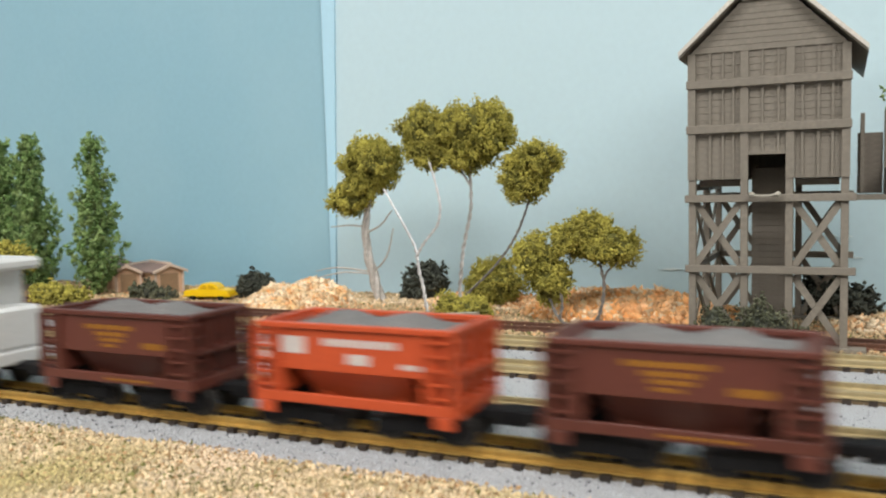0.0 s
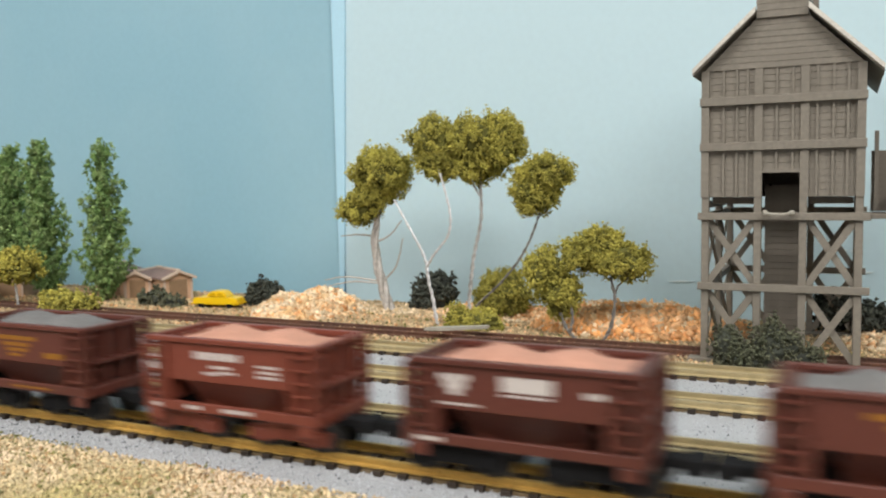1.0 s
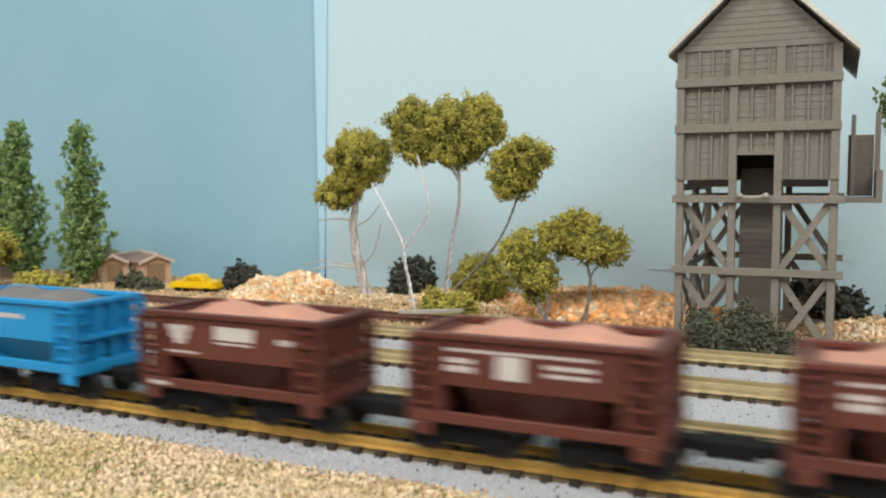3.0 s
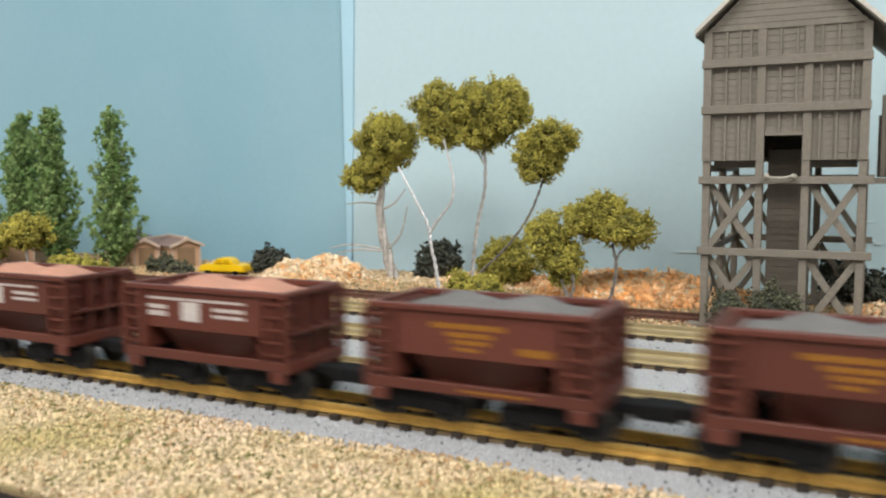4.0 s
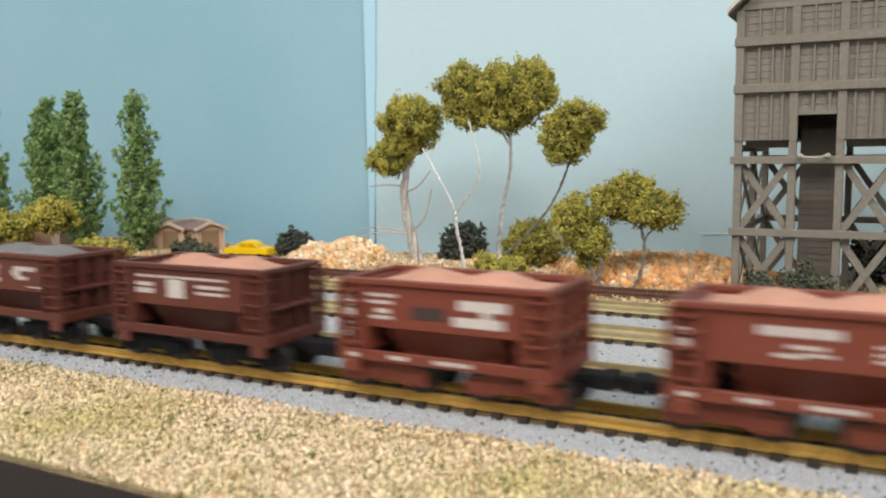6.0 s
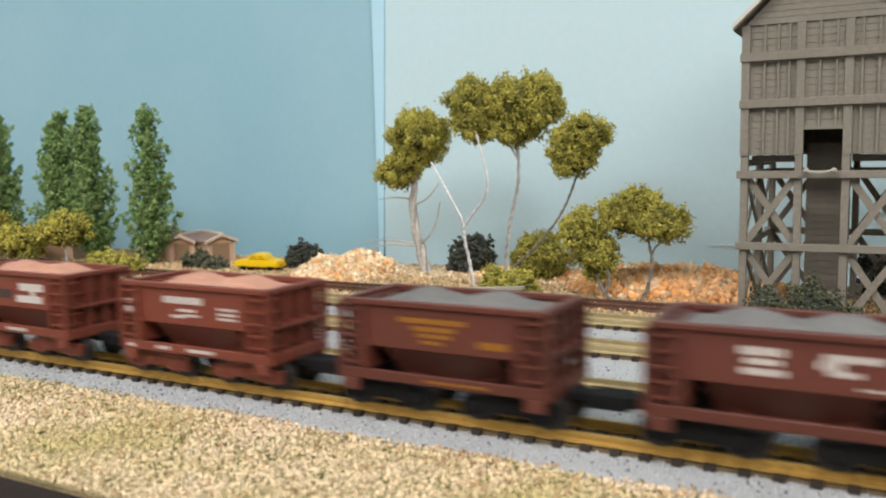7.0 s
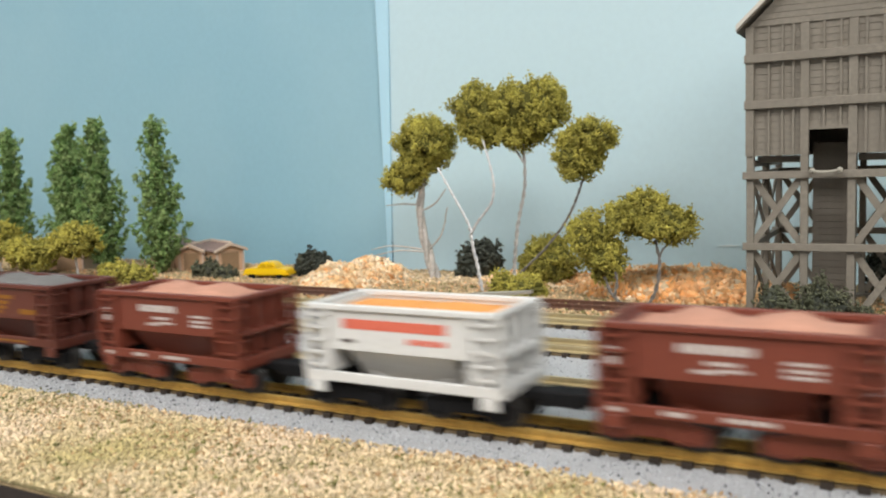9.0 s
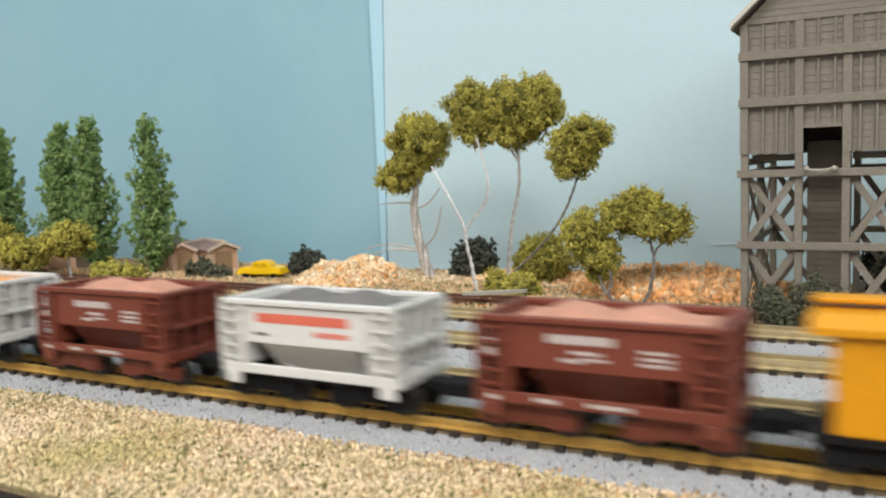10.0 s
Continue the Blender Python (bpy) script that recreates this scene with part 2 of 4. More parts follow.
def grains_mesh(name, places, sizes, rng, flat=0.7, mats=(), which=None):
    """Many small stones or flakes of foam, one island each."""
    n = len(places)
    shape = OCTA_V[None] * rng.uniform(0.6, 1.3, (n, 6, 1)) * np.stack([rng.uniform(0.7, 1.3, n), rng.uniform(0.7, 1.3, n), rng.uniform(0.5, 1.0, n) * flat], 1)[:, None, :]
    q = rng.normal(size=(n, 4))
    q /= np.linalg.norm(q, axis=1)[:, None]
    w, x, y, z = q.T
    rot = np.stack([1 - 2 * (y * y + z * z), 2 * (x * y - z * w), 2 * (x * z + y * w), 2 * (x * y + z * w), 1 - 2 * (x * x + z * z), 2 * (y * z - x * w),
                    2 * (x * z - y * w), 2 * (y * z + x * w), 1 - 2 * (x * x + y * y)], 1).reshape(n, 3, 3)
    verts = np.einsum("nij,nkj->nki", rot, shape) * np.asarray(sizes)[:, None, None] + np.asarray(places)[:, None, :]
    faces = OCTA_F[None] + 6 * np.arange(n)[:, None, None]
    mesh = bpy.data.meshes.new(name)
    mesh.vertices.add(n * 6)
    mesh.vertices.foreach_set("co", verts.ravel())
    mesh.loops.add(n * 24)
    mesh.loops.foreach_set("vertex_index", faces.ravel())
    mesh.polygons.add(n * 8)
    mesh.polygons.foreach_set("loop_start", np.arange(n * 8) * 3)
    for m in mats:
        mesh.materials.append(m)
    if which is not None:
        mesh.polygons.foreach_set("material_index", np.repeat(which, 8))
    mesh.update(calc_edges=True)
    mesh.validate()
    return mesh


# ---- the room round the layout ----
def wall(name, *size, mat=M_ROOM, label="plain painted room wall", kind="structure", category="wall"):
    return tagged(part(name, boxes(size), mat), label, category, kind=kind)


wall("floor", -2.3, 2.3, -2.6, 0.9, -0.80, -0.76, mat=M_FLOOR, label="dark carpeted room floor below the layout", category="floor")
wall("wall_south", -2.3, 2.3, -2.7, -2.6, -0.76, 1.05)
wall("wall_west", -2.4, -2.3, -2.7, 1.0, -0.76, 1.05)
wall("wall_east", 2.3, 2.4, -2.7, 1.0, -0.76, 1.05)
wall("wall_north", -2.3, 2.3, 0.9, 1.0, -0.76, 1.05)
wall("ceiling", -2.4, 2.4, -2.7, 1.0, 1.05, 1.09, label="plain white room ceiling above the layout", category="ceiling")


def assumed_fixture(x, y):
    ob = tagged(new("ceiling_light"), "assumed white ceiling panel light, out of view", "lamp")
    ob.location = (x, y, 0)
    part("housing", boxes((-0.45, 0.45, -0.23, 0.23, 1.0, 1.05), bevel=0.01), M_ROOM, ob)
    return ob


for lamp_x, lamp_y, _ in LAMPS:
    assumed_fixture(lamp_x, lamp_y)

# ---- ground, ballast, backdrop ----
FRONT, BACK = 0.0674, 0.3000
bm = boxes((-2.2, 2.2, FRONT, 0.2830, -0.03, 0.0))
tagged(part("ground", bm, M_SAND), "sandy scatter on the layout board", "ground", kind="structure")
bm = boxes((-2.2, 2.2, FRONT - 0.012, FRONT - 0.0003, -0.20, 0.0003), bevel=0.0006)
tagged(part("fascia", bm, M_FASCIA), "dark painted fascia board along the layout's front edge", "fascia", kind="structure")
bm = bmesh.new()
prism(bm, [(FRONT, 0.0002), (FRONT, 0.0007), (0.0976, 0.0007), (0.0997, 0.0001)], -2.2, 2.2, "x")
tagged(part("grass_verge", bm, M_TURF), "dry straw-coloured turf strip in front of the track", "turf", kind="structure")
bm = bmesh.new()
prism(bm, [(0.0976, 0.0002), (0.1010, 0.0008), (0.1990, 0.0008), (0.2035, 0.0001)], -2.2, 2.2, "x")
tagged(part("ballast", bm, M_BALLAST), "pale grey speckled track ballast under the tracks", "ballast", kind="structure")

CORNER = (-0.1951, BACK)
tagged(part("backdrop_right", boxes((CORNER[0] + 0.0005, 2.2, BACK, BACK + 0.012, -0.15, 0.55)), M_SKY_R), "pale blue painted sky backdrop board", "backdrop", kind="structure")
left_turn = Matrix.Translation((CORNER[0], BACK + 0.002, 0)) @ Matrix.Rotation(radians(-2), 4, "Z")
bm = bmesh.new()
box(bm, -2.0, -0.001, 0, 0.012, -0.15, 0.55, turn=left_turn)
tagged(part("backdrop_left", bm, M_SKY_L), "deeper blue painted sky backdrop board", "backdrop", kind="structure")
bm = bmesh.new()
prism(bm, [(CORNER[0] - 0.0010, -0.02), (CORNER[0] + 0.0004, -0.02), (CORNER[0] + 0.0075, 0.24), (CORNER[0] - 0.0036, 0.24)], BACK - 0.0008, BACK - 0.0001)
bm2 = boxes((CORNER[0] + 0.0006, CORNER[0] + 0.0012, BACK - 0.0005, BACK - 0.0001, -0.02, 0.036))
tagged(part("seam_gap", bm2, M_SEAM), "dark blue gap line beside the backdrop's seam", "trim", kind="structure")
tagged(part("seam_strip", bm, M_STRIP), "light blue strip over the backdrop's seam", "trim", kind="structure")

for x0, x1, z in [(-0.003, 0.0009, 0.0155), (-0.0003, 0.0029, 0.0148), (-0.0051, 0.0004, 0.0216), (-0.0004, 0.0033, 0.0053), (-0.0613, -0.0525, 0.0099), (-0.0094, -0.0045, 0.0219)]:
    bm = bmesh.new()
    prism(bm, [(x0, z - 0.0001), (x0 + 0.3 * (x1 - x0), z - 0.0003), (x1, z), (x0 + 0.5 * (x1 - x0), z + 0.0003)], BACK - 0.0004, BACK - 0.0001)
    tagged(part("trim", bm, M_SCUFF), "pale scuff mark on the painted backdrop", "scuff mark", kind="structure")

rng = np.random.default_rng(4)


def scatter(name, n, x0, x1, y0, y1, z, low, high, mats, shares, label, category, density=None):
    xs, ys = rng.uniform(x0, x1, n), rng.uniform(y0, y1, n)
    if density:
        keep = rng.uniform(size=n) < density(xs, ys)
        xs, ys = xs[keep], ys[keep]
    sizes = rng.uniform(low, high, len(xs))
    zs = (z(ys) if callable(z) else z) + sizes * 0.25
    which = rng.choice(len(mats), len(xs), p=shares)
    ob = new(name, grains_mesh(name, np.stack([xs, ys, zs], 1), sizes, rng, mats=mats, which=which))
    return tagged(ob, label, category, kind="stuff")


def patch(xs, ys, scale, shift=0.0):
    return np.array([noise.noise(Vector((x * scale + shift, y * scale, 0))) for x, y in zip(xs, ys)])


scatter("turf", 56000, -0.29, 0.08, FRONT, 0.0995, 0.0007, 0.00018, 0.00056, [M_TURF_GRAIN, M_MOSS, M_BROWN_TURF], [0.88, 0.06, 0.06], "loose straw-coloured turf crumbs", "turf")
scatter("green_turf", 34000, -0.32, 0.04, 0.075, 0.1008, 0.0008, 0.00015, 0.0004, [M_MOSS, M_TURF_GRAIN], [0.7, 0.3], "green turf crumbs along the ballast", "turf",
        lambda x, y: np.clip(0.30 + 1.6 * patch(x, y, 55), 0, 1) * np.clip((y - 0.075) / 0.020, 0, 1) * np.clip(0.7 - 5 * (x + 0.12), 0.03, 1))
scatter("brown_turf", 14000, -0.14, 0.08, 0.083, 0.1006, 0.0008, 0.00015, 0.0004, [M_BROWN_TURF, M_TURF_GRAIN], [0.7, 0.3], "brown turf crumbs along the ballast", "turf",
        lambda x, y: np.clip(0.30 + 1.5 * patch(x, y, 50, 3), 0, 1) * np.clip((y - 0.083) / 0.014, 0, 1))
scatter("ballast_stones", 27000, -0.33, 0.09, 0.0978, 0.1150, lambda y: np.clip(0.0002 + (y - 0.0976) * 0.17, 0.0002, 0.0008), 0.00012, 0.00030, [M_BALLAST_GRAIN, M_BALLAST_DARK], [0.94, 0.06], "pale grey ballast chips", "ballast")
scatter("ballast_stones", 34000, -0.38, 0.07, 0.1150, 0.2010, 0.0008, 0.00014, 0.00032, [M_BALLAST_GRAIN, M_BALLAST_DARK], [0.94, 0.06], "pale grey ballast chips", "ballast")
scatter("sand_stones", 48000, -0.44, 0.08, 0.2005, 0.2825, 0.0001, 0.0002, 0.0008, [M_SAND_GRAIN, M_ROCK, M_MOSS], [0.7, 0.2, 0.1], "coarse sandy scatter grains", "gravel")
scatter("green_turf", 5500, -0.42, -0.08, 0.2005, 0.224, 0.0003, 0.0002, 0.0006, [M_MOSS, M_SAND_GRAIN], [0.7, 0.3], "green turf crumbs beside the rusty siding", "turf",
        lambda x, y: np.clip(0.4 + 1.5 * patch(x, y, 50, 7), 0, 1))

# ---- tracks ----
TIE_PITCH, RAIL_TOP = 0.0041, 0.0030
rail_shape = [(-0.0007, 0.0), (0.0007, 0.0), (0.0007, 0.00025), (0.0002, 0.0004), (0.0002, 0.0008), (0.00035, 0.00095), (0.00035, 0.0014), (-0.00035, 0.0014), (-0.00035, 0.00095), (-0.0002, 0.0008), (-0.0002, 0.0004), (-0.0007, 0.00025)]


def rail_track(y, rail_mat, label, first=-0.37, ties=108, z=0.0, tie_mat=M_TIE):
    track = tagged(new("railway_track"), label, "track", "parallel tracks of the layout", "structure")
    track.location = (0, y, z)
    for side in (-1, 1):
        bm = bmesh.new()
        prism(bm, [(u + side * 0.0033, w + RAIL_TOP - 0.0014) for u, w in rail_shape], -2.1, 2.1, "x")
        part("rail", bm, rail_mat, track)
        y0, y1 = sorted((side * 0.0026, side * 0.0041))
        part("tie_web", boxes((-2.1, 2.1, y0, y1, 0.0003, 0.0013)), M_WEB, track, "brown plastic web between the ties")
    return track


def lay_ties(track, first, count, tie_mat=M_TIE):
    mesh = None
    for i in range(count):
        x = first + i * TIE_PITCH
        if mesh is None:
            ob = part("tie", boxes((-0.0007, 0.0007, -0.0050, 0.0050, 0.0003, 0.0017)), tie_mat, track)
            mesh = ob.data
        else:
            ob = new("tie", mesh)
            ob.parent = track
        ob.location = (x + random.uniform(-1, 1) * 0.0001, random.uniform(-1, 1) * 0.0001, 0)
    bm = bmesh.new()
    x = first - TIE_PITCH
    while x > -2.05:
        box(bm, x - 0.0007, x + 0.0007, -0.005, 0.005, 0.0003, 0.0017)
        x -= TIE_PITCH
    x = first + count * TIE_PITCH
    while x < 2.05:
        box(bm, x - 0.0007, x + 0.0007, -0.005, 0.005, 0.0003, 0.0017)
        x += TIE_PITCH
    tagged(part("tie_row", bm, tie_mat, track), kind="stuff")


TRACK_Y = (0.1118, 0.1340, 0.1648, 0.1925)
TRACKS = [rail_track(TRACK_Y[0], M_BRASS, "brass-railed model track on grey ballast, carrying the train")]
TRACKS += [rail_track(y, M_PALE_RAIL, "empty nickel-railed model track on grey ballast") for y in TRACK_Y[1:]]
TRACKS.append(rail_track(0.2199, M_RUST, "rusty disused siding in sandy ground", z=-0.0012))


# ---- vehicles ----
def truck(parent, x, mat):
    """A two-axle truck: side frames with springs, bolster and four wheels."""
    t = part("truck", boxes((-0.0012, 0.0012, -0.0060, 0.0060, 0.0034, 0.0056)), M_BLACK, parent)
    t.location = (x, 0, 0)
    for side in (-1, 1):
        bm = bmesh.new()
        y = side * 0.0063
        prism(bm, [(-0.0078, 0.0018), (-0.0045, 0.0014), (-0.0026, 0.0022), (0.0026, 0.0022), (0.0045, 0.0014), (0.0078, 0.0018), (0.0080, 0.0042), (0.0046, 0.0046), (0.0030, 0.0054), (-0.0030, 0.0054), (-0.0046, 0.0046), (-0.0080, 0.0042)], y - 0.0006, y + 0.0006)
        for s in (-0.0012, 0.0, 0.0012):
            box(bm, s - 0.0004, s + 0.0004, y - 0.0009, y + 0.0009, 0.0024, 0.0044)
        for s in (-0.0058, 0.0058):
            box(bm, s - 0.0010, s + 0.0010, y - 0.0010, y + 0.0010, 0.0020, 0.0038, bevel=0.0002)
        part("side_frame", bm, mat, t)
    for dx in (-0.0058, 0.0058):
        for side in (-1, 1):
            bm = bmesh.new()
            disc(bm, 0, side * 0.0052, side * 0.0040, 0.0, 0.0027, 16)
            disc(bm, 0, side * 0.0040, side * 0.0037, 0.0, 0.0033, 16)
            w = part("wheel", bm, M_STEEL, t, "dull steel wheel")
            w.location = (dx, 0, 0.0027)
    return t


def coupler(parent, x, way):
    bm = bmesh.new()
    s = lambda a: x + way * a
    box(bm, *sorted((s(-0.006), s(0.0045))), -0.0016, 0.0016, 0.0042, 0.0060, bevel=0.0003)
    box(bm, *sorted((s(0.0040), s(0.0078))), -0.0024, 0.0024, 0.0036, 0.0062, bevel=0.0003)
    part("coupler", bm, M_BLACK, parent, "black plastic coupler")


def heap(bm, x0, x1, y0, y1, z, peaks, height, seed):
    """An ore load: a rough sheet heaped at the peaks, closed below."""
    nx, ny = 28, 14
    grid = []
    for i in range(nx + 1):
        row = []
        for j in range(ny + 1):
            x, y = x0 + (x1 - x0) * i / nx, y0 + (y1 - y0) * j / ny
            edge = min(1.0, 4 * min(i / nx, 1 - i / nx)) * min(1.0, 3 * min(j / ny, 1 - j / ny))
            h = max(math.exp(-((x - p) / 0.0072) ** 2) for p in peaks) * height * edge
            h += (0.0004 * noise.noise(Vector((x * 600 + seed, y * 600, 0))) + 0.0003 * noise.noise(Vector((x * 1700 + seed, y * 1700, 0)))) * edge
            row.append(bm.verts.new((x, y, z + h)))
        grid.append(row)
    for i in range(nx):
        for j in range(ny):
            bm.faces.new((grid[i][j], grid[i + 1][j], grid[i + 1][j + 1], grid[i][j + 1]))
    return bm


HALF, WIDE, TOP = 0.0180, 0.0089, 0.0200


def ore_car(paint, load, lettering, label, truck_mat=M_BLACK, seed=0):
    """A short ore car: side panels over tapered hopper sheets, sills, ladders, end platforms, two trucks. Heights over the rail."""
    car = tagged(new("ore_car"), label, "railway car", "cars of the ore train")
    t = 0.0006
    side_bottom = 0.0118
    # the hopper's shell: panels above, sloping sheets below
    for s in (-1, 1):
        bm = bmesh.new()
        prism(bm, [(s * (WIDE - 0.0004), side_bottom), (s * (WIDE - 0.0004), TOP - 0.0008), (s * (WIDE - 0.0004 - t), TOP - 0.0008), (s * (WIDE - 0.0004 - t), side_bottom + 0.0003)], -HALF + 0.0022, HALF - 0.0022, "x")
        part("side_panel", bm, paint, car)
        bm = bmesh.new()
        prism(bm, [(s * (WIDE - 0.0012), side_bottom + 0.0001), (s * (WIDE - 0.0020), side_bottom + 0.0003), (s * 0.0024, 0.0062), (s * 0.0032, 0.0058)], -HALF + 0.0082, HALF - 0.0082, "x")
        part("slope_sheet", bm, paint, car)
        bm = bmesh.new()
        prism(bm, [(s * (HALF - 0.0022), side_bottom), (s * (HALF - 0.0022), TOP - 0.0008), (s * (HALF - 0.0029), TOP - 0.0008), (s * (HALF - 0.0029), side_bottom)], -WIDE + 0.0011, WIDE - 0.0011)
        part("end_wall", bm, paint, car)
        bm = bmesh.new()
        prism(bm, [(s * (HALF - 0.0023), side_bottom + 0.0002), (s * (HALF - 0.0031), side_bottom + 0.0002), (s * 0.0052, 0.0060), (s * 0.0060, 0.0058)], -WIDE + 0.0046, WIDE - 0.0046)
        part("slope_sheet", bm, paint, car)
    part("hopper_floor", boxes((-HALF + 0.0030, HALF - 0.0030, -WIDE + 0.0012, WIDE - 0.0012, side_bottom + 0.0003, side_bottom + 0.0008)), M_BLACK, car)
    bm = bmesh.new()
    for s in (-1, 1):
        box(bm, -HALF, HALF, *sorted((s * (WIDE + 0.0002), s * (WIDE - 0.0013))), TOP - 0.0010, TOP, bevel=0.00015)
        box(bm, *sorted((s * HALF, s * (HALF - 0.0013))), -WIDE + 0.0013, WIDE - 0.0013, TOP - 0.0010, TOP, bevel=0.00015)
    part("top_rim", bm, paint, car)
    # the deep bay behind the sloping sheets
    part("centre_sill", boxes((-HALF + 0.001, HALF - 0.001, -0.0022, 0.0022, 0.0052, 0.0078)), M_BLACK, car)
    for s in (-1, 1):
        part("side_sill", boxes((-HALF, HALF, *sorted((s * WIDE, s * (WIDE - 0.0009))), 0.0058, 0.0076), bevel=0.00012), paint, car)
        part("end_sill", boxes((*sorted((s * (HALF + 0.0008), s * (HALF - 0.0012))), -WIDE + 0.0002, WIDE - 0.0002, 0.0056, 0.0077), bevel=0.00012), paint, car)
        bm = bmesh.new()
        box(bm, *sorted((s * (HALF + 0.0006), s * (HALF - 0.0026))), -WIDE + 0.0010, WIDE - 0.0010, 0.0122, 0.0128, bevel=0.0001)
        part("end_platform", bm, paint, car)
        bm = bmesh.new()
        for y in (-0.0062, -0.0022, 0.0022, 0.0062):
            box(bm, *sorted((s * (HALF - 0.0003), s * (HALF - 0.0012))), y - 0.0005, y + 0.0005, 0.0076, TOP - 0.0009)
        box(bm, *sorted((s * (HALF - 0.0016), s * (HALF - 0.0024))), -WIDE + 0.0010, WIDE - 0.0010, 0.0150, TOP - 0.0009)
        part("end_frame", bm, paint, car)
        for u in (-1, 1):
            # corner posts with ladder rungs on the side and on the end
            bm = bmesh.new()
            x = u * (HALF - 0.0004)
            y = s * (WIDE - 0.0004)
            box(bm, x - 0.0004, x + 0.0004, y - 0.0004, y + 0.0004, 0.0076, TOP - 0.0009)
            x2 = u * (HALF - 0.0048)
            box(bm, x2 - 0.0005, x2 + 0.0005, y - 0.0004, y + 0.0004, 0.0076, side_bottom + 0.001)
            for x3 in (u * (HALF + 0.0002), u * (HALF - 0.0046)):
                box(bm, x3 - 0.0003, x3 + 0.0003, *sorted((s * (WIDE - 0.0001), s * (WIDE + 0.0003))), 0.0076, TOP - 0.0009)
            ladder = part("ladder", bm, paint, car)
            for k in range(5):
                z = 0.0086 + k * 0.0023
                bm = bmesh.new()
                box(bm, *sorted((u * (HALF - 0.0046), u * (HALF + 0.0003))), *sorted((s * (WIDE + 0.0003), s * WIDE)), z, z + 0.0004)
                box(bm, *sorted((u * (HALF + 0.0001), u * (HALF + 0.0004))), *sorted((s * (WIDE + 0.0002), s * (WIDE - 0.0036))), z, z + 0.0004)
                part("rung", bm, paint, ladder)
            part("step", boxes((*sorted((u * (HALF - 0.0002), u * (HALF - 0.0034))), *sorted((s * WIDE, s * (WIDE - 0.0006))), 0.0036, 0.0058), bevel=0.0002), paint, car)
        part("end_panel", boxes((*sorted((s * (HALF - 0.0022), s * (HALF - 0.0052))), -WIDE + 0.0007, WIDE - 0.0007, 0.0076, side_bottom - 0.0001)), paint, car)
    bm = bmesh.new()
    x1, y1 = HALF - 0.0029, WIDE - 0.0011
    if load is M_LOAD_ORANGE:
        heap(bm, -x1, x1, -y1, y1, TOP - 0.0016, (-0.004, 0.006), 0.0010, seed)
    else:
        heap(bm, -x1, x1, -y1, y1, TOP - 0.0014, (-0.0068, 0.0068), 0.0024, seed)
    for f in bm.faces:
        f.smooth = True
    part("ore_load", bm, load, car, {M_LOAD_PINK: "pinkish taconite ore heaped in two mounds", M_LOAD_GREY: "grey crushed ore heaped in two mounds"}.get(load, "orange ore levelled off in the hopper"))
    for x in (-0.0112, 0.0112):
        truck(car, x, truck_mat)
    coupler(car, -HALF, -1), coupler(car, HALF, 1)
    for mat, marks in lettering:
        for x0, x1, z0, z1 in marks:
            n = max(1, round((x1 - x0) / 0.0011)) if z1 - z0 < 0.0016 and x1 - x0 > 0.0024 else 1
            step = (x1 - x0) / n
            face = WIDE if z1 < 0.0077 else WIDE - 0.0004
            for s in (-1, 1):
                bm = bmesh.new()
                for k in range(n):
                    a0, a1 = x0 + k * step, x0 + (k + 1) * step - (0.0002 if n > 1 else 0)
                    a, b = (a0, a1) if s < 0 else (-a1, -a0)
                    box(bm, a, b, *sorted((s * (face + 0.00006), s * (face - 0.0001))), z0, z1)
                part("lettering", bm, mat, car, "painted road mark")
    return car


def mm(*rows):
    return [tuple(v / 1000 for v in r) for r in rows]


ENDS = mm((-17.6, -15.6, 15.2, 16.2), (-17.6, -15.6, 13.0, 14.6))
SILL = mm((-9, -5.5, 6.4, 7.1), (-1, 5.5, 6.4, 7.1), (-16.5, -14.8, 6.3, 7.0))
L_YELLOW = [(M_LET_YELLOW, mm((-7, 5, 16.4, 17.3), (-4.5, 3.2, 15.1, 15.9), (-3.5, 2.5, 14.0, 14.7), (-3, 1, 12.9, 13.5), (7, 12.2, 13.0, 14.2), (-2, 9, 6.4, 6.8)))]
L_WORDS = [(M_LET_WHITE, mm((-7, 2.8, 16.0, 17.4), (-3.5, 1.0, 14.4, 15.0), (-2.0, 2, 13.5, 14.0), (-5, -1.5, 13.1, 13.7), (6.5, 11, 15.3, 15.8), (6.5, 11, 14.3, 14.8), (6.5, 11, 13.4, 13.9)) + ENDS + SILL)]
L_BLOCK = [(M_LET_WHITE, mm((-12.5, 9.5, 17.2, 17.7), (-12.5, -8, 15.4, 16.2), (-12.5, -8, 14.0, 15.0), (-4.6, -0.6, 13.4, 17.0), (2.5, 9.5, 15.6, 16.3), (2.5, 9.5, 14.4, 15.0)))]
L_SHIELD = [(M_LET_WHITE, mm((-12.5, -7.6, 16.6, 17.6), (-11.9, -8.2, 15.2, 16.6), (-11, -9.1, 14.2, 15.2), (-2.6, 5.2, 15.4, 17.8), (10, 14, 15.4, 16.4), (-12.8, -6, 12.5, 12.9), (-2.6, 5, 14.6, 15.0)) + mm((-16.5, -12, 6.3, 7.0)))]
L_BN = [(M_LET_WHITE, mm((-14, -7.6, 17.0, 17.6), (-14, -8.4, 15.8, 16.4), (-11.5, -8.8, 14.2, 15.0), (-12.2, -8.4, 13.2, 13.8), (3.2, 11.0, 15.7, 17.4), (2.2, 10.4, 13.0, 14.6), (6.8, 8.4, 14.6, 15.7)) + ENDS + SILL), (M_LET_BLACK, mm((-5, 0.8, 13.6, 15.8)))]
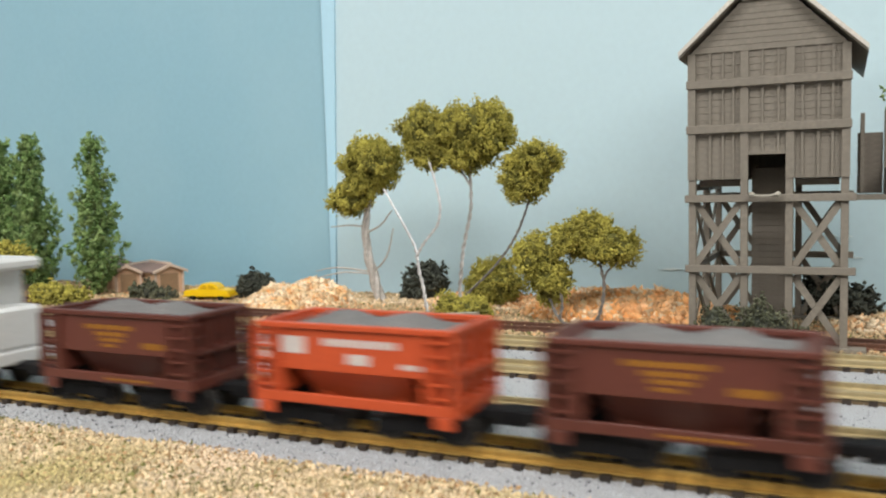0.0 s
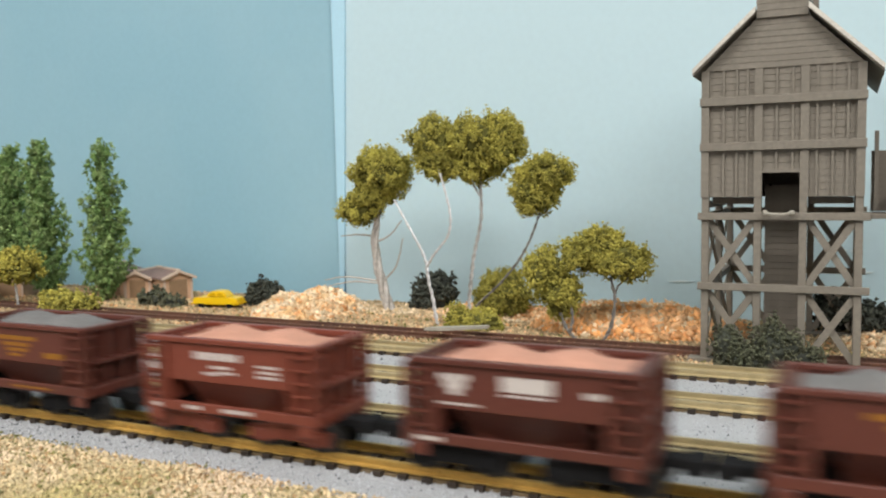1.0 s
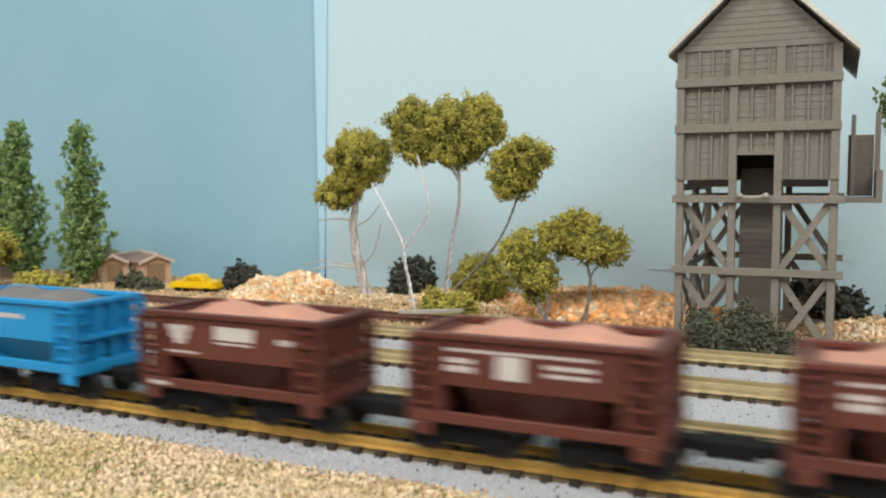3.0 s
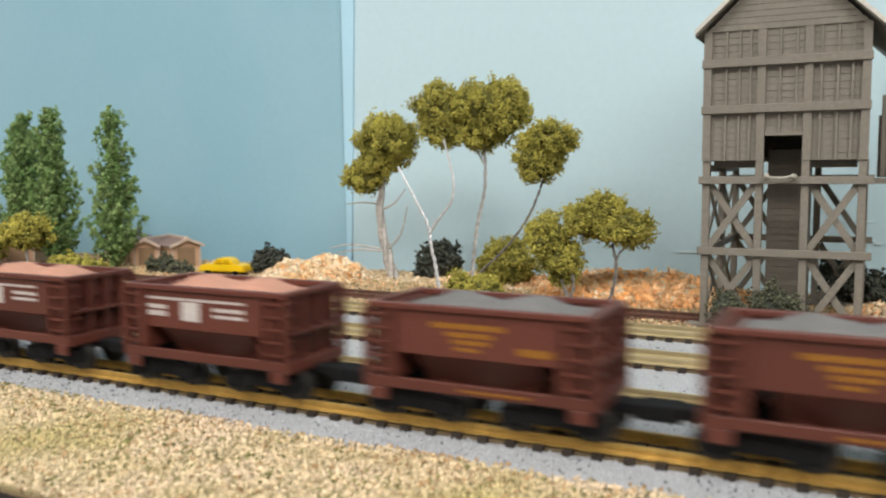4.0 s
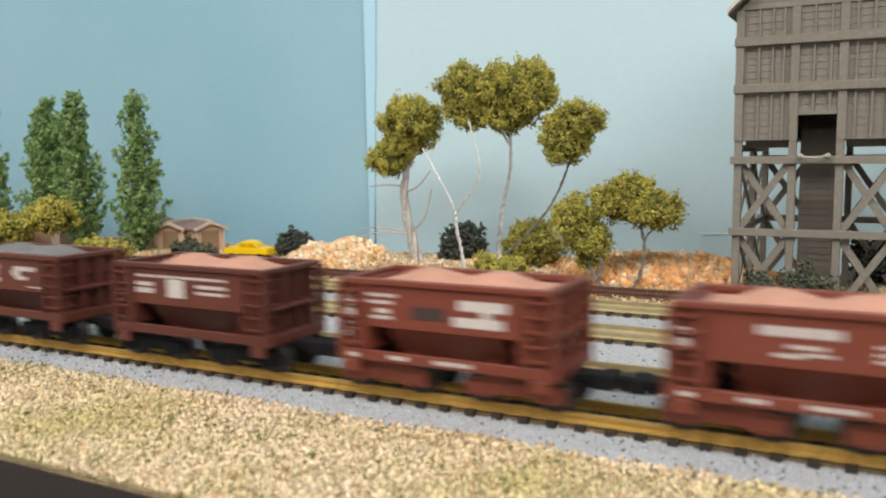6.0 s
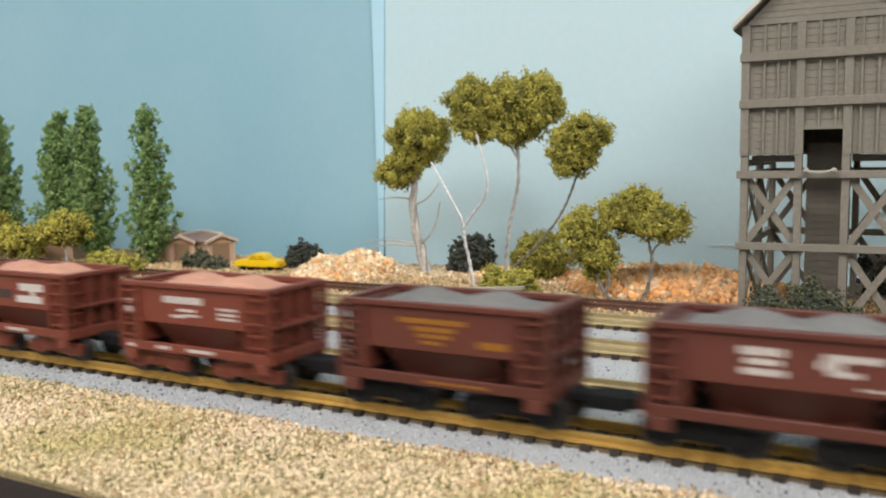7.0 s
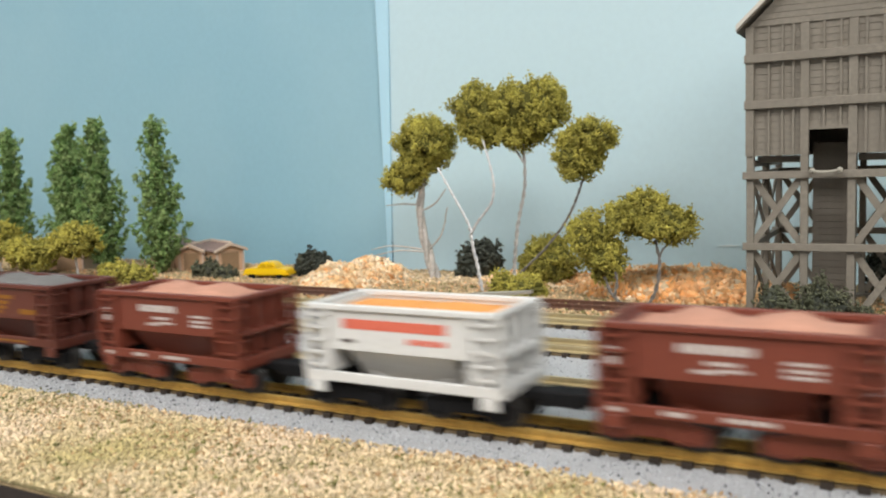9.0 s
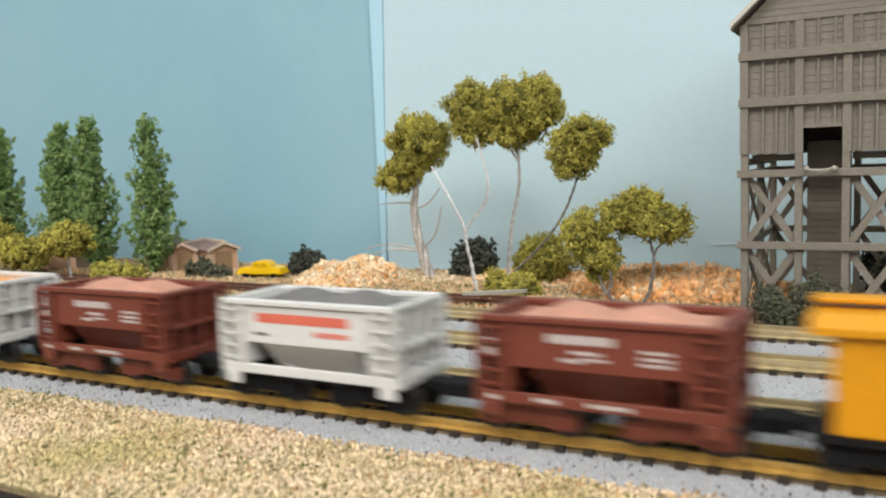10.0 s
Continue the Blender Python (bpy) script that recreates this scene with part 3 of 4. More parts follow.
L_LOGO = [(M_LET_WHITE, mm((-6.0, -0.6, 16.2, 17.4), (-5.4, -1.0, 14.9, 15.8), (-5.8, -0.4, 13.4, 14.4), (4.0, 10.8, 16.2, 17.2), (3.4, 6.2, 15.0, 16.2), (4.4, 8.2, 14.2, 15.0), (8, 13, 12.6, 12.9)))]
L_ORANGE = [(M_LET_WHITE, mm((-13, -8.5, 14.6, 17.6), (-5, 8.5, 16.2, 17.5), (-0.5, 3.4, 13.2, 15.0), (9, 12.6, 13.0, 13.9)) + ENDS)]
L_BLUE = [(M_LET_WHITE, mm((-9, 4.6, 15.9, 16.9), (-9, -2, 14.8, 15.2)) + mm((-17.6, -15.6, 15.0, 16.4)))]
L_WHITE = [(M_LET_RED, mm((-10.5, 9, 15.7, 17.5), (2, 9, 13.6, 14.6))), (M_LET_BLACK, mm((-11, -8, 13.2, 13.8)))]

D_GREY = "brown-red ore car with yellow lettering and grey ore"
D_PINK = "brown-red ore car with white lettering and pink ore"
MAKES = {
    "yellow": lambda: ore_car(M_CAR_BROWN, M_LOAD_GREY, L_YELLOW, D_GREY, seed=1),
    "words": lambda: ore_car(M_CAR_OXIDE, M_LOAD_PINK, L_WORDS, D_PINK, M_CAR_OXIDE, 2),
    "block": lambda: ore_car(M_CAR_BROWN, M_LOAD_PINK, L_BLOCK, "brown-red ore car with a white square emblem and pink ore", seed=3),
    "shield": lambda: ore_car(M_CAR_BROWN, M_LOAD_PINK, L_SHIELD, "brown-red ore car with a white shield emblem and pink ore", seed=4),
    "emblem": lambda: ore_car(M_CAR_OXIDE, M_LOAD_PINK, L_BN, "brown-red ore car with a bold white emblem and pink ore", M_CAR_OXIDE, 5),
    "logo": lambda: ore_car(M_CAR_BROWN, M_LOAD_GREY, L_LOGO, "brown-red ore car with slanted white marks and grey ore", seed=6),
    "orange": lambda: ore_car(M_CAR_ORANGE, M_LOAD_GREY, L_ORANGE, "bright orange-red ore car with white lettering and grey ore", seed=7),
    "blue": lambda: ore_car(M_CAR_BLUE, M_LOAD_GREY, L_BLUE, "sky blue ore car with white lettering and grey ore", seed=8),
    "white_orange": lambda: ore_car(M_CAR_WHITE, M_LOAD_ORANGE, L_WHITE, "white ore car with red lettering and orange ore", seed=9),
    "white_grey": lambda: ore_car(M_CAR_WHITE, M_LOAD_GREY, L_WHITE, "white ore car with red lettering and grey ore", seed=10),
}
ORDER = ["yellow", "orange", "yellow", "words", "shield", "yellow", "block", "blue", "shield", "block", "block", "yellow", "yellow", "logo", "block",
         "emblem", "words", "yellow", "logo", "yellow", "words", "white_orange", "words", "white_grey", "words"]


def locomotive():
    """White diesel engine: low hood towards the train, cab with an overhanging roof, long hood ahead."""
    e = tagged(new("locomotive"), "white diesel model locomotive heading the ore train", "locomotive")
    part("frame", boxes((-0.046, 0.0172, -0.0086, 0.0086, 0.0055, 0.0085), bevel=0.0003), M_CAR_WHITE, e)
    part("short_hood", boxes((0.0085, 0.0165, -0.0066, 0.0066, 0.0085, 0.0182), bevel=0.0008), M_CAR_WHITE, e)
    cab = part("cab", boxes((-0.0030, 0.0085, -0.0088, 0.0088, 0.0085, 0.0262), bevel=0.0005), M_CAR_WHITE, e)
    part("roof", boxes((-0.0040, 0.0140, -0.0094, 0.0094, 0.0262, 0.0290), bevel=0.0008), M_CAR_WHITE, cab)
    for y in (-0.0089, 0.0084):
        part("window", boxes((0.0005, 0.0060, y, y + 0.0005, 0.0200, 0.0245)), M_GLASS, cab)
    part("long_hood", boxes((-0.0440, -0.0030, -0.0062, 0.0062, 0.0085, 0.0240), bevel=0.0008), M_CAR_WHITE, e)
    for x in (-0.034, 0.006):
        truck(e, x, M_BLACK)
    coupler(e, 0.0172, 1)
    return e


def caboose():
    """Yellow caboose: body with windows, overhanging roof, cupola, end platform and rails."""
    c = tagged(new("caboose"), "bright yellow caboose at the end of the train", "railway car")
    part("frame", boxes((-0.0215, 0.0400, -0.0082, 0.0082, 0.0050, 0.0066), bevel=0.0002), M_BLACK, c)
    body = part("body", boxes((-0.0188, 0.0360, -0.0086, 0.0086, 0.0064, 0.0206), bevel=0.0003), M_CAR_YELLOW, c)
    for x in (-0.0115, 0.0, 0.0225):
        for y in (-0.0088, 0.0083):
            part("window", boxes((x, x + 0.0045, y, y + 0.0005, 0.0125, 0.0172)), M_BLACK, body)
    bm = bmesh.new()
    prism(bm, [(-0.0096, 0.0204), (0.0096, 0.0204), (0.0096, 0.0214), (0.0060, 0.0228), (-0.0060, 0.0228), (-0.0096, 0.0214)], -0.0216, 0.0410, "x")
    part("roof", bm, M_CAR_YELLOW, c)
    part("roof_walk", boxes((-0.0216, 0.0410, -0.0022, 0.0022, 0.0236, 0.0244), bevel=0.0002), M_CAR_YELLOW, c)
    part("cupola", boxes((0.0050, 0.0180, -0.0080, 0.0080, 0.0226, 0.0300), bevel=0.0005), M_CAR_YELLOW, c)
    for x in (-0.012, 0.031):
        truck(c, x, M_BLACK)
    coupler(c, -0.0215, -1)
    return c


def fit_size(thing, x, y, z):
    """Brings a vehicle to its true proportions."""
    m = Matrix.Diagonal((x, y, z, 1))
    for mesh in {o.data for o in thing.children_recursive}:
        mesh.transform(m)
    for o in thing.children_recursive:
        o.location = m @ o.location
    return thing


TRAIN = [fit_size(locomotive(), 0.925, 0.868, 0.855)]
made = {}
for kind_of in ORDER:
    if kind_of in made:
        TRAIN.append(copy_thing(made[kind_of], Matrix()))
    else:
        made[kind_of] = fit_size(MAKES[kind_of](), 0.925, 0.868, 0.855)
        TRAIN.append(made[kind_of])
TRAIN.append(fit_size(caboose(), 0.925, 0.868, 0.840))
# the couplers' slack differs from car to car
GAPS = [47.8, 46.6, 46.4, 47.8, 49.0, 48.2, 47.7, 47.5, 48.5, 47.8, 47.8, 47.8, 46.9, 47.3, 47.8, 47.8, 48.5, 47.6, 46.8, 46.3, 47.2, 48.0, 47.9, 47.1, 47.0, 45.5]
PLACES = [sum(GAPS[:k]) / 1000 for k in range(len(TRAIN))]
for ob, back in zip(TRAIN, PLACES):
    ob.location = (back - 0.1624, TRACK_Y[0], RAIL_TOP)


# ---- coaling tower ----
def coaling_tower():
    """Timber tower on four by two legs: braced base, panelled bin, gabled roof with a monitor, inner chute, side apron."""
    tower = tagged(new("coaling_tower"), "grey-brown timber model coaling tower on braced legs", "tower")
    tower.location = (-0.0197, 0.2135, 0)
    deep, half = 0.050, 0.0177
    def post(x, y, z1, w=0.0017):
        part("post", boxes((x - w / 2, x + w / 2, y - w / 2, y + w / 2, 0, z1), bevel=0.0001), M_WOOD, tower)
    for y in (0.0009, deep - 0.0009):
        for x in (-half + 0.0008, -0.0049, 0.0051, half - 0.0008):
            post(x, y, 0.0415 if abs(x) > 0.01 or y > 0.01 else 0.0712)
        for z in (0.0190, 0.0362):
            part("girt", boxes((-half - 0.0008, half + 0.0016, y - 0.0017, y - 0.0008, z - 0.0009, z + 0.0009), bevel=0.0001), M_WOOD, tower)
        for z in (0.0097, 0.0276):
            h = 0.0079
            for x0, x1 in ((-half + 0.0014, -0.0056), (0.0060, half - 0.0014)):
                for a, b in ((-1, 1), (1, -1)):
                    bm = bmesh.new()
                    beam(bm, (x0, y - 0.0002 + 0.0006 * (a > 0), z + a * h), (x1, y - 0.0002 + 0.0006 * (a > 0), z + b * h), 0.0016, 0.0006)
                    part("brace", bm, M_WOOD, tower)
    for x in (-half + 0.0008, half - 0.0008):
        for z in (0.0190, 0.0362, 0.0390):
            part("girt", boxes((x - 0.0006, x + 0.0006, 0.0018, deep - 0.0018, z - 0.0008, z + 0.0008)), M_WOOD, tower)
        for z in (0.0097, 0.0276):
            for a in (-1, 1):
                for y0 in (0.0025, deep / 2):
                    bm = bmesh.new()
                    beam(bm, (x + 0.0003 * a, y0, z + a * 0.0075), (x + 0.0003 * a, y0 + deep / 2 - 0.003, z - a * 0.0075), 0.0014, 0.0005, (1, 0, 0))
                    part("brace", bm, M_WOOD, tower)
        post(x, deep / 2, 0.0415)
    # the bin: four walls of boards, with the doorway open in front
    z0, z1 = 0.0408, 0.0713
    def boards(name, x0, x1, y0, y1, za, zb, mat=M_WOOD, label=""):
        sheet = part(name, boxes((x0 + 0.0002, x1 - 0.0002, y0 + 0.0004, y1, za, zb)), mat, tower, label)
        n = max(1, round((zb - za) / 0.0016))
        h = (zb - za) / n
        mesh = None
        for i in range(n):
            if mesh is None:
                piece = part("board", boxes((x0, x1, y0, y0 + 0.00035, 0.0001, h)), mat, sheet)
                mesh = piece.data
            else:
                piece = new("board", mesh)
                piece.parent = sheet
            piece.location = (random.uniform(-1, 1) * 0.00005, random.uniform(0, 1) * 0.00014, za + i * h)
    boards("front_wall", -half + 0.0002, -0.0042, 0.0006, 0.0016, z0, z1, M_WOOD)
    boards("front_wall", 0.0045, half - 0.0002, 0.0006, 0.0016, z0, z1, M_WOOD)
    boards("front_wall", -0.0042, 0.0045, 0.0006, 0.0016, 0.0473, z1, M_WOOD)
    boards("back_wall", -half + 0.0002, half - 0.0002, deep - 0.0016, deep - 0.0006, z0, z1, M_WOOD)
    for x in (-half + 0.0002, half - 0.0012):
        part("side_wall", boxes((x, x + 0.0010, 0.0017, deep - 0.0017, z0, z1)), M_WOOD, tower)
    part("bin_floor", boxes((-half + 0.0014, -0.0046, 0.0018, deep - 0.0018, z0, z0 + 0.0008)), M_WOOD_SHADED, tower)
    part("bin_floor", boxes((0.0050, half - 0.0014, 0.0018, deep - 0.0018, z0, z0 + 0.0008)), M_WOOD_SHADED, tower)
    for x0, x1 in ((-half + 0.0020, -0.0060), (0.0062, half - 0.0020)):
        part("sill_beam", boxes((x0, x1, 0.0034, 0.0056, z0 - 0.0017, z0 - 0.0001), bevel=0.0001), M_WOOD_SHADED, tower, "beam under the bin, coloured dark as shade")
    for z in (0.0530, 0.0639):
        part("girt", boxes((-half - 0.0005, half + 0.0005, -0.0007, 0.0004, z - 0.0010, z + 0.0010), bevel=0.0001), M_WOOD, tower)
    for x in (-half + 0.0007, half - 0.0007):
        part("corner_board", boxes((x - 0.0009, x + 0.0009, -0.0003, 0.0007, z0, z1)), M_WOOD, tower)
    for x in (-0.0128, -0.0098, -0.0074, -0.0009, 0.0026, 0.0078, 0.0112, 0.0142):
        low = z0 if abs(x) > 0.0045 else 0.0473
        part("batten", boxes((x - 0.00025, x + 0.00025, 0.0001, 0.0007, low, z1)), M_WOOD, tower)
    for x in (-0.0049, 0.0052):
        part("batten", boxes((x - 0.0009, x + 0.0009, -0.0001, 0.0007, z0, z1)), M_WOOD, tower)
    part("lintel", boxes((-0.0042, 0.0045, 0.0000, 0.0006, 0.0466, 0.0475)), M_WOOD, tower)
    # gable of lapped boards, roof slabs, monitor
    peak, eave = 0.0885, 0.0706
    def gable(y):
        bm = bmesh.new()
        prism(bm, [(-half + 0.0006, z1), (half - 0.0006, z1), (0, peak - 0.0004)], y + 0.0002, y + 0.0008)
        sheet = part("gable", bm, M_WOOD, tower)
        n = 12
        for i in range(n):
            a, b = z1 + (peak - z1) * i / n, z1 + (peak - z1) * (i + 1) / n
            w, w2 = (half - 0.0004) * (1 - i / n), (half - 0.0004) * (1 - (i + 1) / n)
            bm = bmesh.new()
            prism(bm, [(-w, a + 0.0001), (w, a + 0.0001), (w2 + 0.0002, b), (-w2 - 0.0002, b)], y - 0.0001 + random.uniform(0, 1) * 0.0001, y + 0.0004)
            part("board", bm, M_WOOD, sheet)
    gable(0.0003)
    gable(deep - 0.0009)
    slope = math.atan2(peak - z1, half)
    for s in (-1, 1):
        bm = bmesh.new()
        over = 0.0020 if s < 0 else 0.0036
        prism(bm, [(s * 0.0057, peak + 0.0010 - 0.0057 * math.tan(slope)), (s * 0.0057, peak + 0.0022 - 0.0057 * math.tan(slope)), (s * (half + over), z1 - over * math.tan(slope) + 0.0022), (s * (half + over), z1 - over * math.tan(slope) + 0.0008)], -0.0020, deep + 0.002)
        roof = part("roof", bm, M_WOOD, tower)
        bm = bmesh.new()
        prism(bm, [(s * 0.0057, peak + 0.0012 - 0.0057 * math.tan(slope)), (s * 0.0057, peak + 0.0025 - 0.0057 * math.tan(slope)), (s * (half + over + 0.0001), z1 - over * math.tan(slope) + 0.0025), (s * (half + over + 0.0001), z1 - over * math.tan(slope) + 0.0013)], -0.0024, -0.0018)
        part("roof_edge", bm, M_EDGE_LIT, tower, "roof edge painted pale as if lit from above")
    boards("monitor", -0.0056, 0.0056, -0.0003, deep - 0.004, 0.0829, 0.0990, M_WOOD)
    bm = bmesh.new()
    for s in (-1, 1):
        prism(bm, [(0, 0.1035), (0, 0.1048), (s * 0.0080, 0.0988), (s * 0.0080, 0.0975)], -0.0030, deep)
    part("monitor_roof", bm, M_WOOD, tower)
    part("monitor_vent", boxes((0.0064, 0.0076, 0.001, 0.006, 0.0835, 0.0890)), M_WOOD_SHADED, tower)
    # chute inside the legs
    boards("chute", -0.0042, 0.0045, 0.0120, 0.0130, 0.0, 0.0435, M_WOOD_SHADED, "boarded chute between the legs, shade put into its tone")
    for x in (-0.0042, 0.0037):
        part("chute_side", boxes((x, x + 0.0008, 0.0130, 0.0330, 0.0, 0.0440)), M_WOOD_SHADED, tower)
    boards("chute_back", -0.0034, 0.0037, 0.0200, 0.0210, 0.0410, 0.0580, M_WOOD_SHADED)
    bm = bmesh.new()
    tube(bm, curved([(-0.0030, -0.0020, 0.0372), (-0.0018, -0.0024, 0.0368), (0.0008, -0.0022, 0.0367), (0.0028, -0.0020, 0.0373)], 5), [0.0003] * 16)
    for x in (-0.0030, 0.0028):
        bmesh.ops.create_icosphere(bm, subdivisions=2, radius=0.0007, matrix=Matrix.Translation((x, -0.0018, 0.0371)))
    part("glue_bead", bm, M_GLUE, tower, "pale bead of dried glue on the girt")
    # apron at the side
    boards("apron", half + 0.0020, half + 0.0078, 0.0270, 0.0282, 0.0366, 0.0520, M_WOOD_SHADED)
    part("apron_post", boxes((half + 0.0026, half + 0.0036, 0.0258, 0.0270, 0.0366, 0.0570), bevel=0.0001), M_WOOD, tower)
    part("apron_post", boxes((half + 0.0080, half + 0.0092, 0.0260, 0.0282, 0.0366, 0.0575), bevel=0.0001), M_WOOD, tower)
    part("apron_floor", boxes((half + 0.0004, half + 0.0094, 0.0120, 0.0282, 0.0352, 0.0364), bevel=0.0001), M_WOOD, tower)
    part("apron_rail", boxes((half + 0.0080, half + 0.0094, 0.0120, 0.0260, 0.0364, 0.0430), bevel=0.0001), M_WOOD, tower)
    for y in (0.0, deep - 0.003):
        part("foot_timber", boxes((-half - 0.0030, half + 0.0040, y - 0.0012, y + 0.0030, 0.0, 0.0010), bevel=0.0001), M_WOOD, tower)
    return tower


fit_size(coaling_tower(), 0.998, 1.0, 0.988)


# ---- foliage ----
def clump_points(centre, radii, n, seed, lump, tuft):
    """Flakes gathered in drooping tufts over a lumpy ellipsoid."""
    g = np.random.default_rng(seed)
    area = 4 * math.pi * (radii[0] * radii[1] + radii[0] * radii[2] + radii[1] * radii[2]) / 3
    count = max(8, int(0.8 * area / (tuft * tuft)))
    d = g.normal(size=(count, 3))
    d /= np.linalg.norm(d, axis=1)[:, None]
    wave = np.array([noise.fractal(Vector(v) * 2.2 + Vector((seed * 3.1, 0, 0)), 0.8, 2.0, 3) for v in d])
    r = (0.86 + lump * 1.3 * wave) * g.uniform(0.86, 1.04, count)
    mid = d * r[:, None] * np.array(radii) + np.array(centre)
    pick = g.integers(0, count, n)
    size = g.uniform(0.6, 1.25, count)[pick] * tuft
    off = g.normal(size=(n, 3)) * np.array((0.40, 0.40, 0.52)) * size[:, None]
    off[:, 2] -= 0.12 * size
    return mid[pick] + np.clip(off, -1.1 * tuft, 1.1 * tuft)


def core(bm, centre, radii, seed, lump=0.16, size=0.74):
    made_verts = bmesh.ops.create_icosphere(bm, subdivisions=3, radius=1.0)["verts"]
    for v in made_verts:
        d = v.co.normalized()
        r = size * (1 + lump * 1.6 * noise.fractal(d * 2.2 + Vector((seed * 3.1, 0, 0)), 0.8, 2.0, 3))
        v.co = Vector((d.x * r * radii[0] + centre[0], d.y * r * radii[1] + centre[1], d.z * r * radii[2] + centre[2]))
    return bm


def crown(parent, blobs, mat, core_mat, grain, seed, per=1.0, lump=0.16, name="crown"):
    """Foam foliage: tufts of flakes round a core; darker cores paint inner shade."""
    g = np.random.default_rng(seed)
    bm = bmesh.new()
    pts = []
    for i, (c, r) in enumerate(blobs):
        area = 4 * math.pi * ((r[0] * r[1] + r[0] * r[2] + r[1] * r[2]) / 3)
        n = int(per * 1.6 * area / (grain * grain))
        pts.append(clump_points(c, r, n, seed + i, lump, max(0.0017, 2.2 * grain)))
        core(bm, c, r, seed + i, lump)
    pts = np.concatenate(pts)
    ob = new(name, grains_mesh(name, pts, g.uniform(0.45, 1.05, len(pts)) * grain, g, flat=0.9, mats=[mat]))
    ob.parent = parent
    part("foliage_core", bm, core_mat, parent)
    return ob


def trunk_part(parent, lines, mat, name="trunk"):
    """Stems: wire trees are two strands twisted round each other, the old tree three."""
    bm = bmesh.new()
    strands = {"dead_tree_bark": 3, "brown_trunk": 1}.get(mat.name, 2)
    for pts, r0, r1 in lines:
        p = curved(pts, 12, 0.00008)
        n = len(p) - 1
        length = sum((b - a).length for a, b in zip(p, p[1:]))
        count = strands if r0 > 0.00062 else 1
        turns = 0 if count == 1 else length / (0.0062 if count == 2 else 0.030)
        for k in range(count):
            line, radii = [], []
            for i, q in enumerate(p):
                r = r0 + (r1 - r0) * i / n
                a = 2 * math.pi * (turns * i / n + k / count)
                far = 0.0 if count == 1 else (0.36 if count == 2 else 0.50) * r
                line.append(q + Vector((math.cos(a) * far, math.sin(a) * far, 0)))
                radii.append({1: 0.62, 2: 0.42, 3: 0.52}[count] * r)
            tube(bm, line, radii, 6)
    return part(name, bm, mat, parent)


def tree(label, base, lines, blobs, mat, grain, seed, trunk_mat, core_mat=None, category="tree", per=1.0, lump=0.27):
    ob = tagged(new("tree"), label, category)
    ob.location = base
    b = Vector(base)
    trunk_part(ob, [([Vector(p) - b for p in pts], r0, r1) for pts, r0, r1 in lines], trunk_mat)
    crown(ob, [(tuple(Vector(c) - b), r) for c, r in blobs], mat, core_mat or M_OLIVE_SHADE, grain, seed, per, lump)
    return ob


def bush(label, base, blobs, mat, grain, seed, core_mat, per=1.0):
    ob = tagged(new("bush"), label, "bush")
    ob.location = base
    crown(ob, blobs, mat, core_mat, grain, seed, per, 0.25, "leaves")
    return ob


G = 0.0005
tree("old pale tree with a leaning round olive crown and bare limbs", (-0.1504, 0.2595, 0.0),
     [([(-0.1505, 0.2595, 0.0), (-0.1522, 0.2595, 0.0061), (-0.1538, 0.2595, 0.0121), (-0.1554, 0.2595, 0.0182), (-0.1558, 0.2595, 0.0273), (-0.1549, 0.2595, 0.0322), (-0.153, 0.2595, 0.0423)], 0.00222, 0.00106), ([(-0.1532, 0.2595, 0.0101), (-0.165, 0.2584, 0.0104), (-0.1773, 0.2584, 0.0079)], 0.0006, 0.0003), ([(-0.1535, 0.2595, 0.0108), (-0.1672, 0.2584, 0.0121), (-0.1767, 0.2584, 0.0106)], 0.0006, 0.0003), ([(-0.1555, 0.2595, 0.0268), (-0.162, 0.2584, 0.0273), (-0.1693, 0.2584, 0.0267)], 0.0006, 0.0003), ([(-0.1551, 0.2595, 0.0248), (-0.1490, 0.2584, 0.0275), (-0.1440, 0.2574, 0.0325)], 0.0006, 0.0003), ([(-0.1532, 0.2595, 0.0106), (-0.1470, 0.2584, 0.0165), (-0.1436, 0.2574, 0.0262)], 0.0006, 0.0003)],
     [((-0.1525, 0.2595, 0.0489), (0.0118, 0.0106, 0.0097)), ((-0.1613, 0.2584, 0.037), (0.0076, 0.0074, 0.0063)), ((-0.1557, 0.2584, 0.0417), (0.0079, 0.0074, 0.0063))], M_OLIVE, G, 11, M_DEAD)
tree("twisted white wire tree with a small olive crown", (-0.1228, 0.24, 0.0),
     [([(-0.1226, 0.2405, -0.0005), (-0.1239, 0.2405, 0.0073), (-0.1256, 0.2405, 0.0146), (-0.1266, 0.2405, 0.021), (-0.131, 0.2405, 0.0291), (-0.1383, 0.242, 0.0398)], 0.00093, 0.00052), ([(-0.1262, 0.2405, 0.0181), (-0.1239, 0.2405, 0.0219), (-0.1215, 0.2405, 0.0247), (-0.1183, 0.2405, 0.0288), (-0.1175, 0.2405, 0.0344), (-0.1192, 0.2415, 0.0406), (-0.1249, 0.2472, 0.0507)], 0.00072, 0.00052)],
     [((-0.1283, 0.2513, 0.0579), (0.0081, 0.0083, 0.0093)), ((-0.1259, 0.2503, 0.0517), (0.0062, 0.0067, 0.0060))], M_OLIVE, G, 21, M_TRUNK)
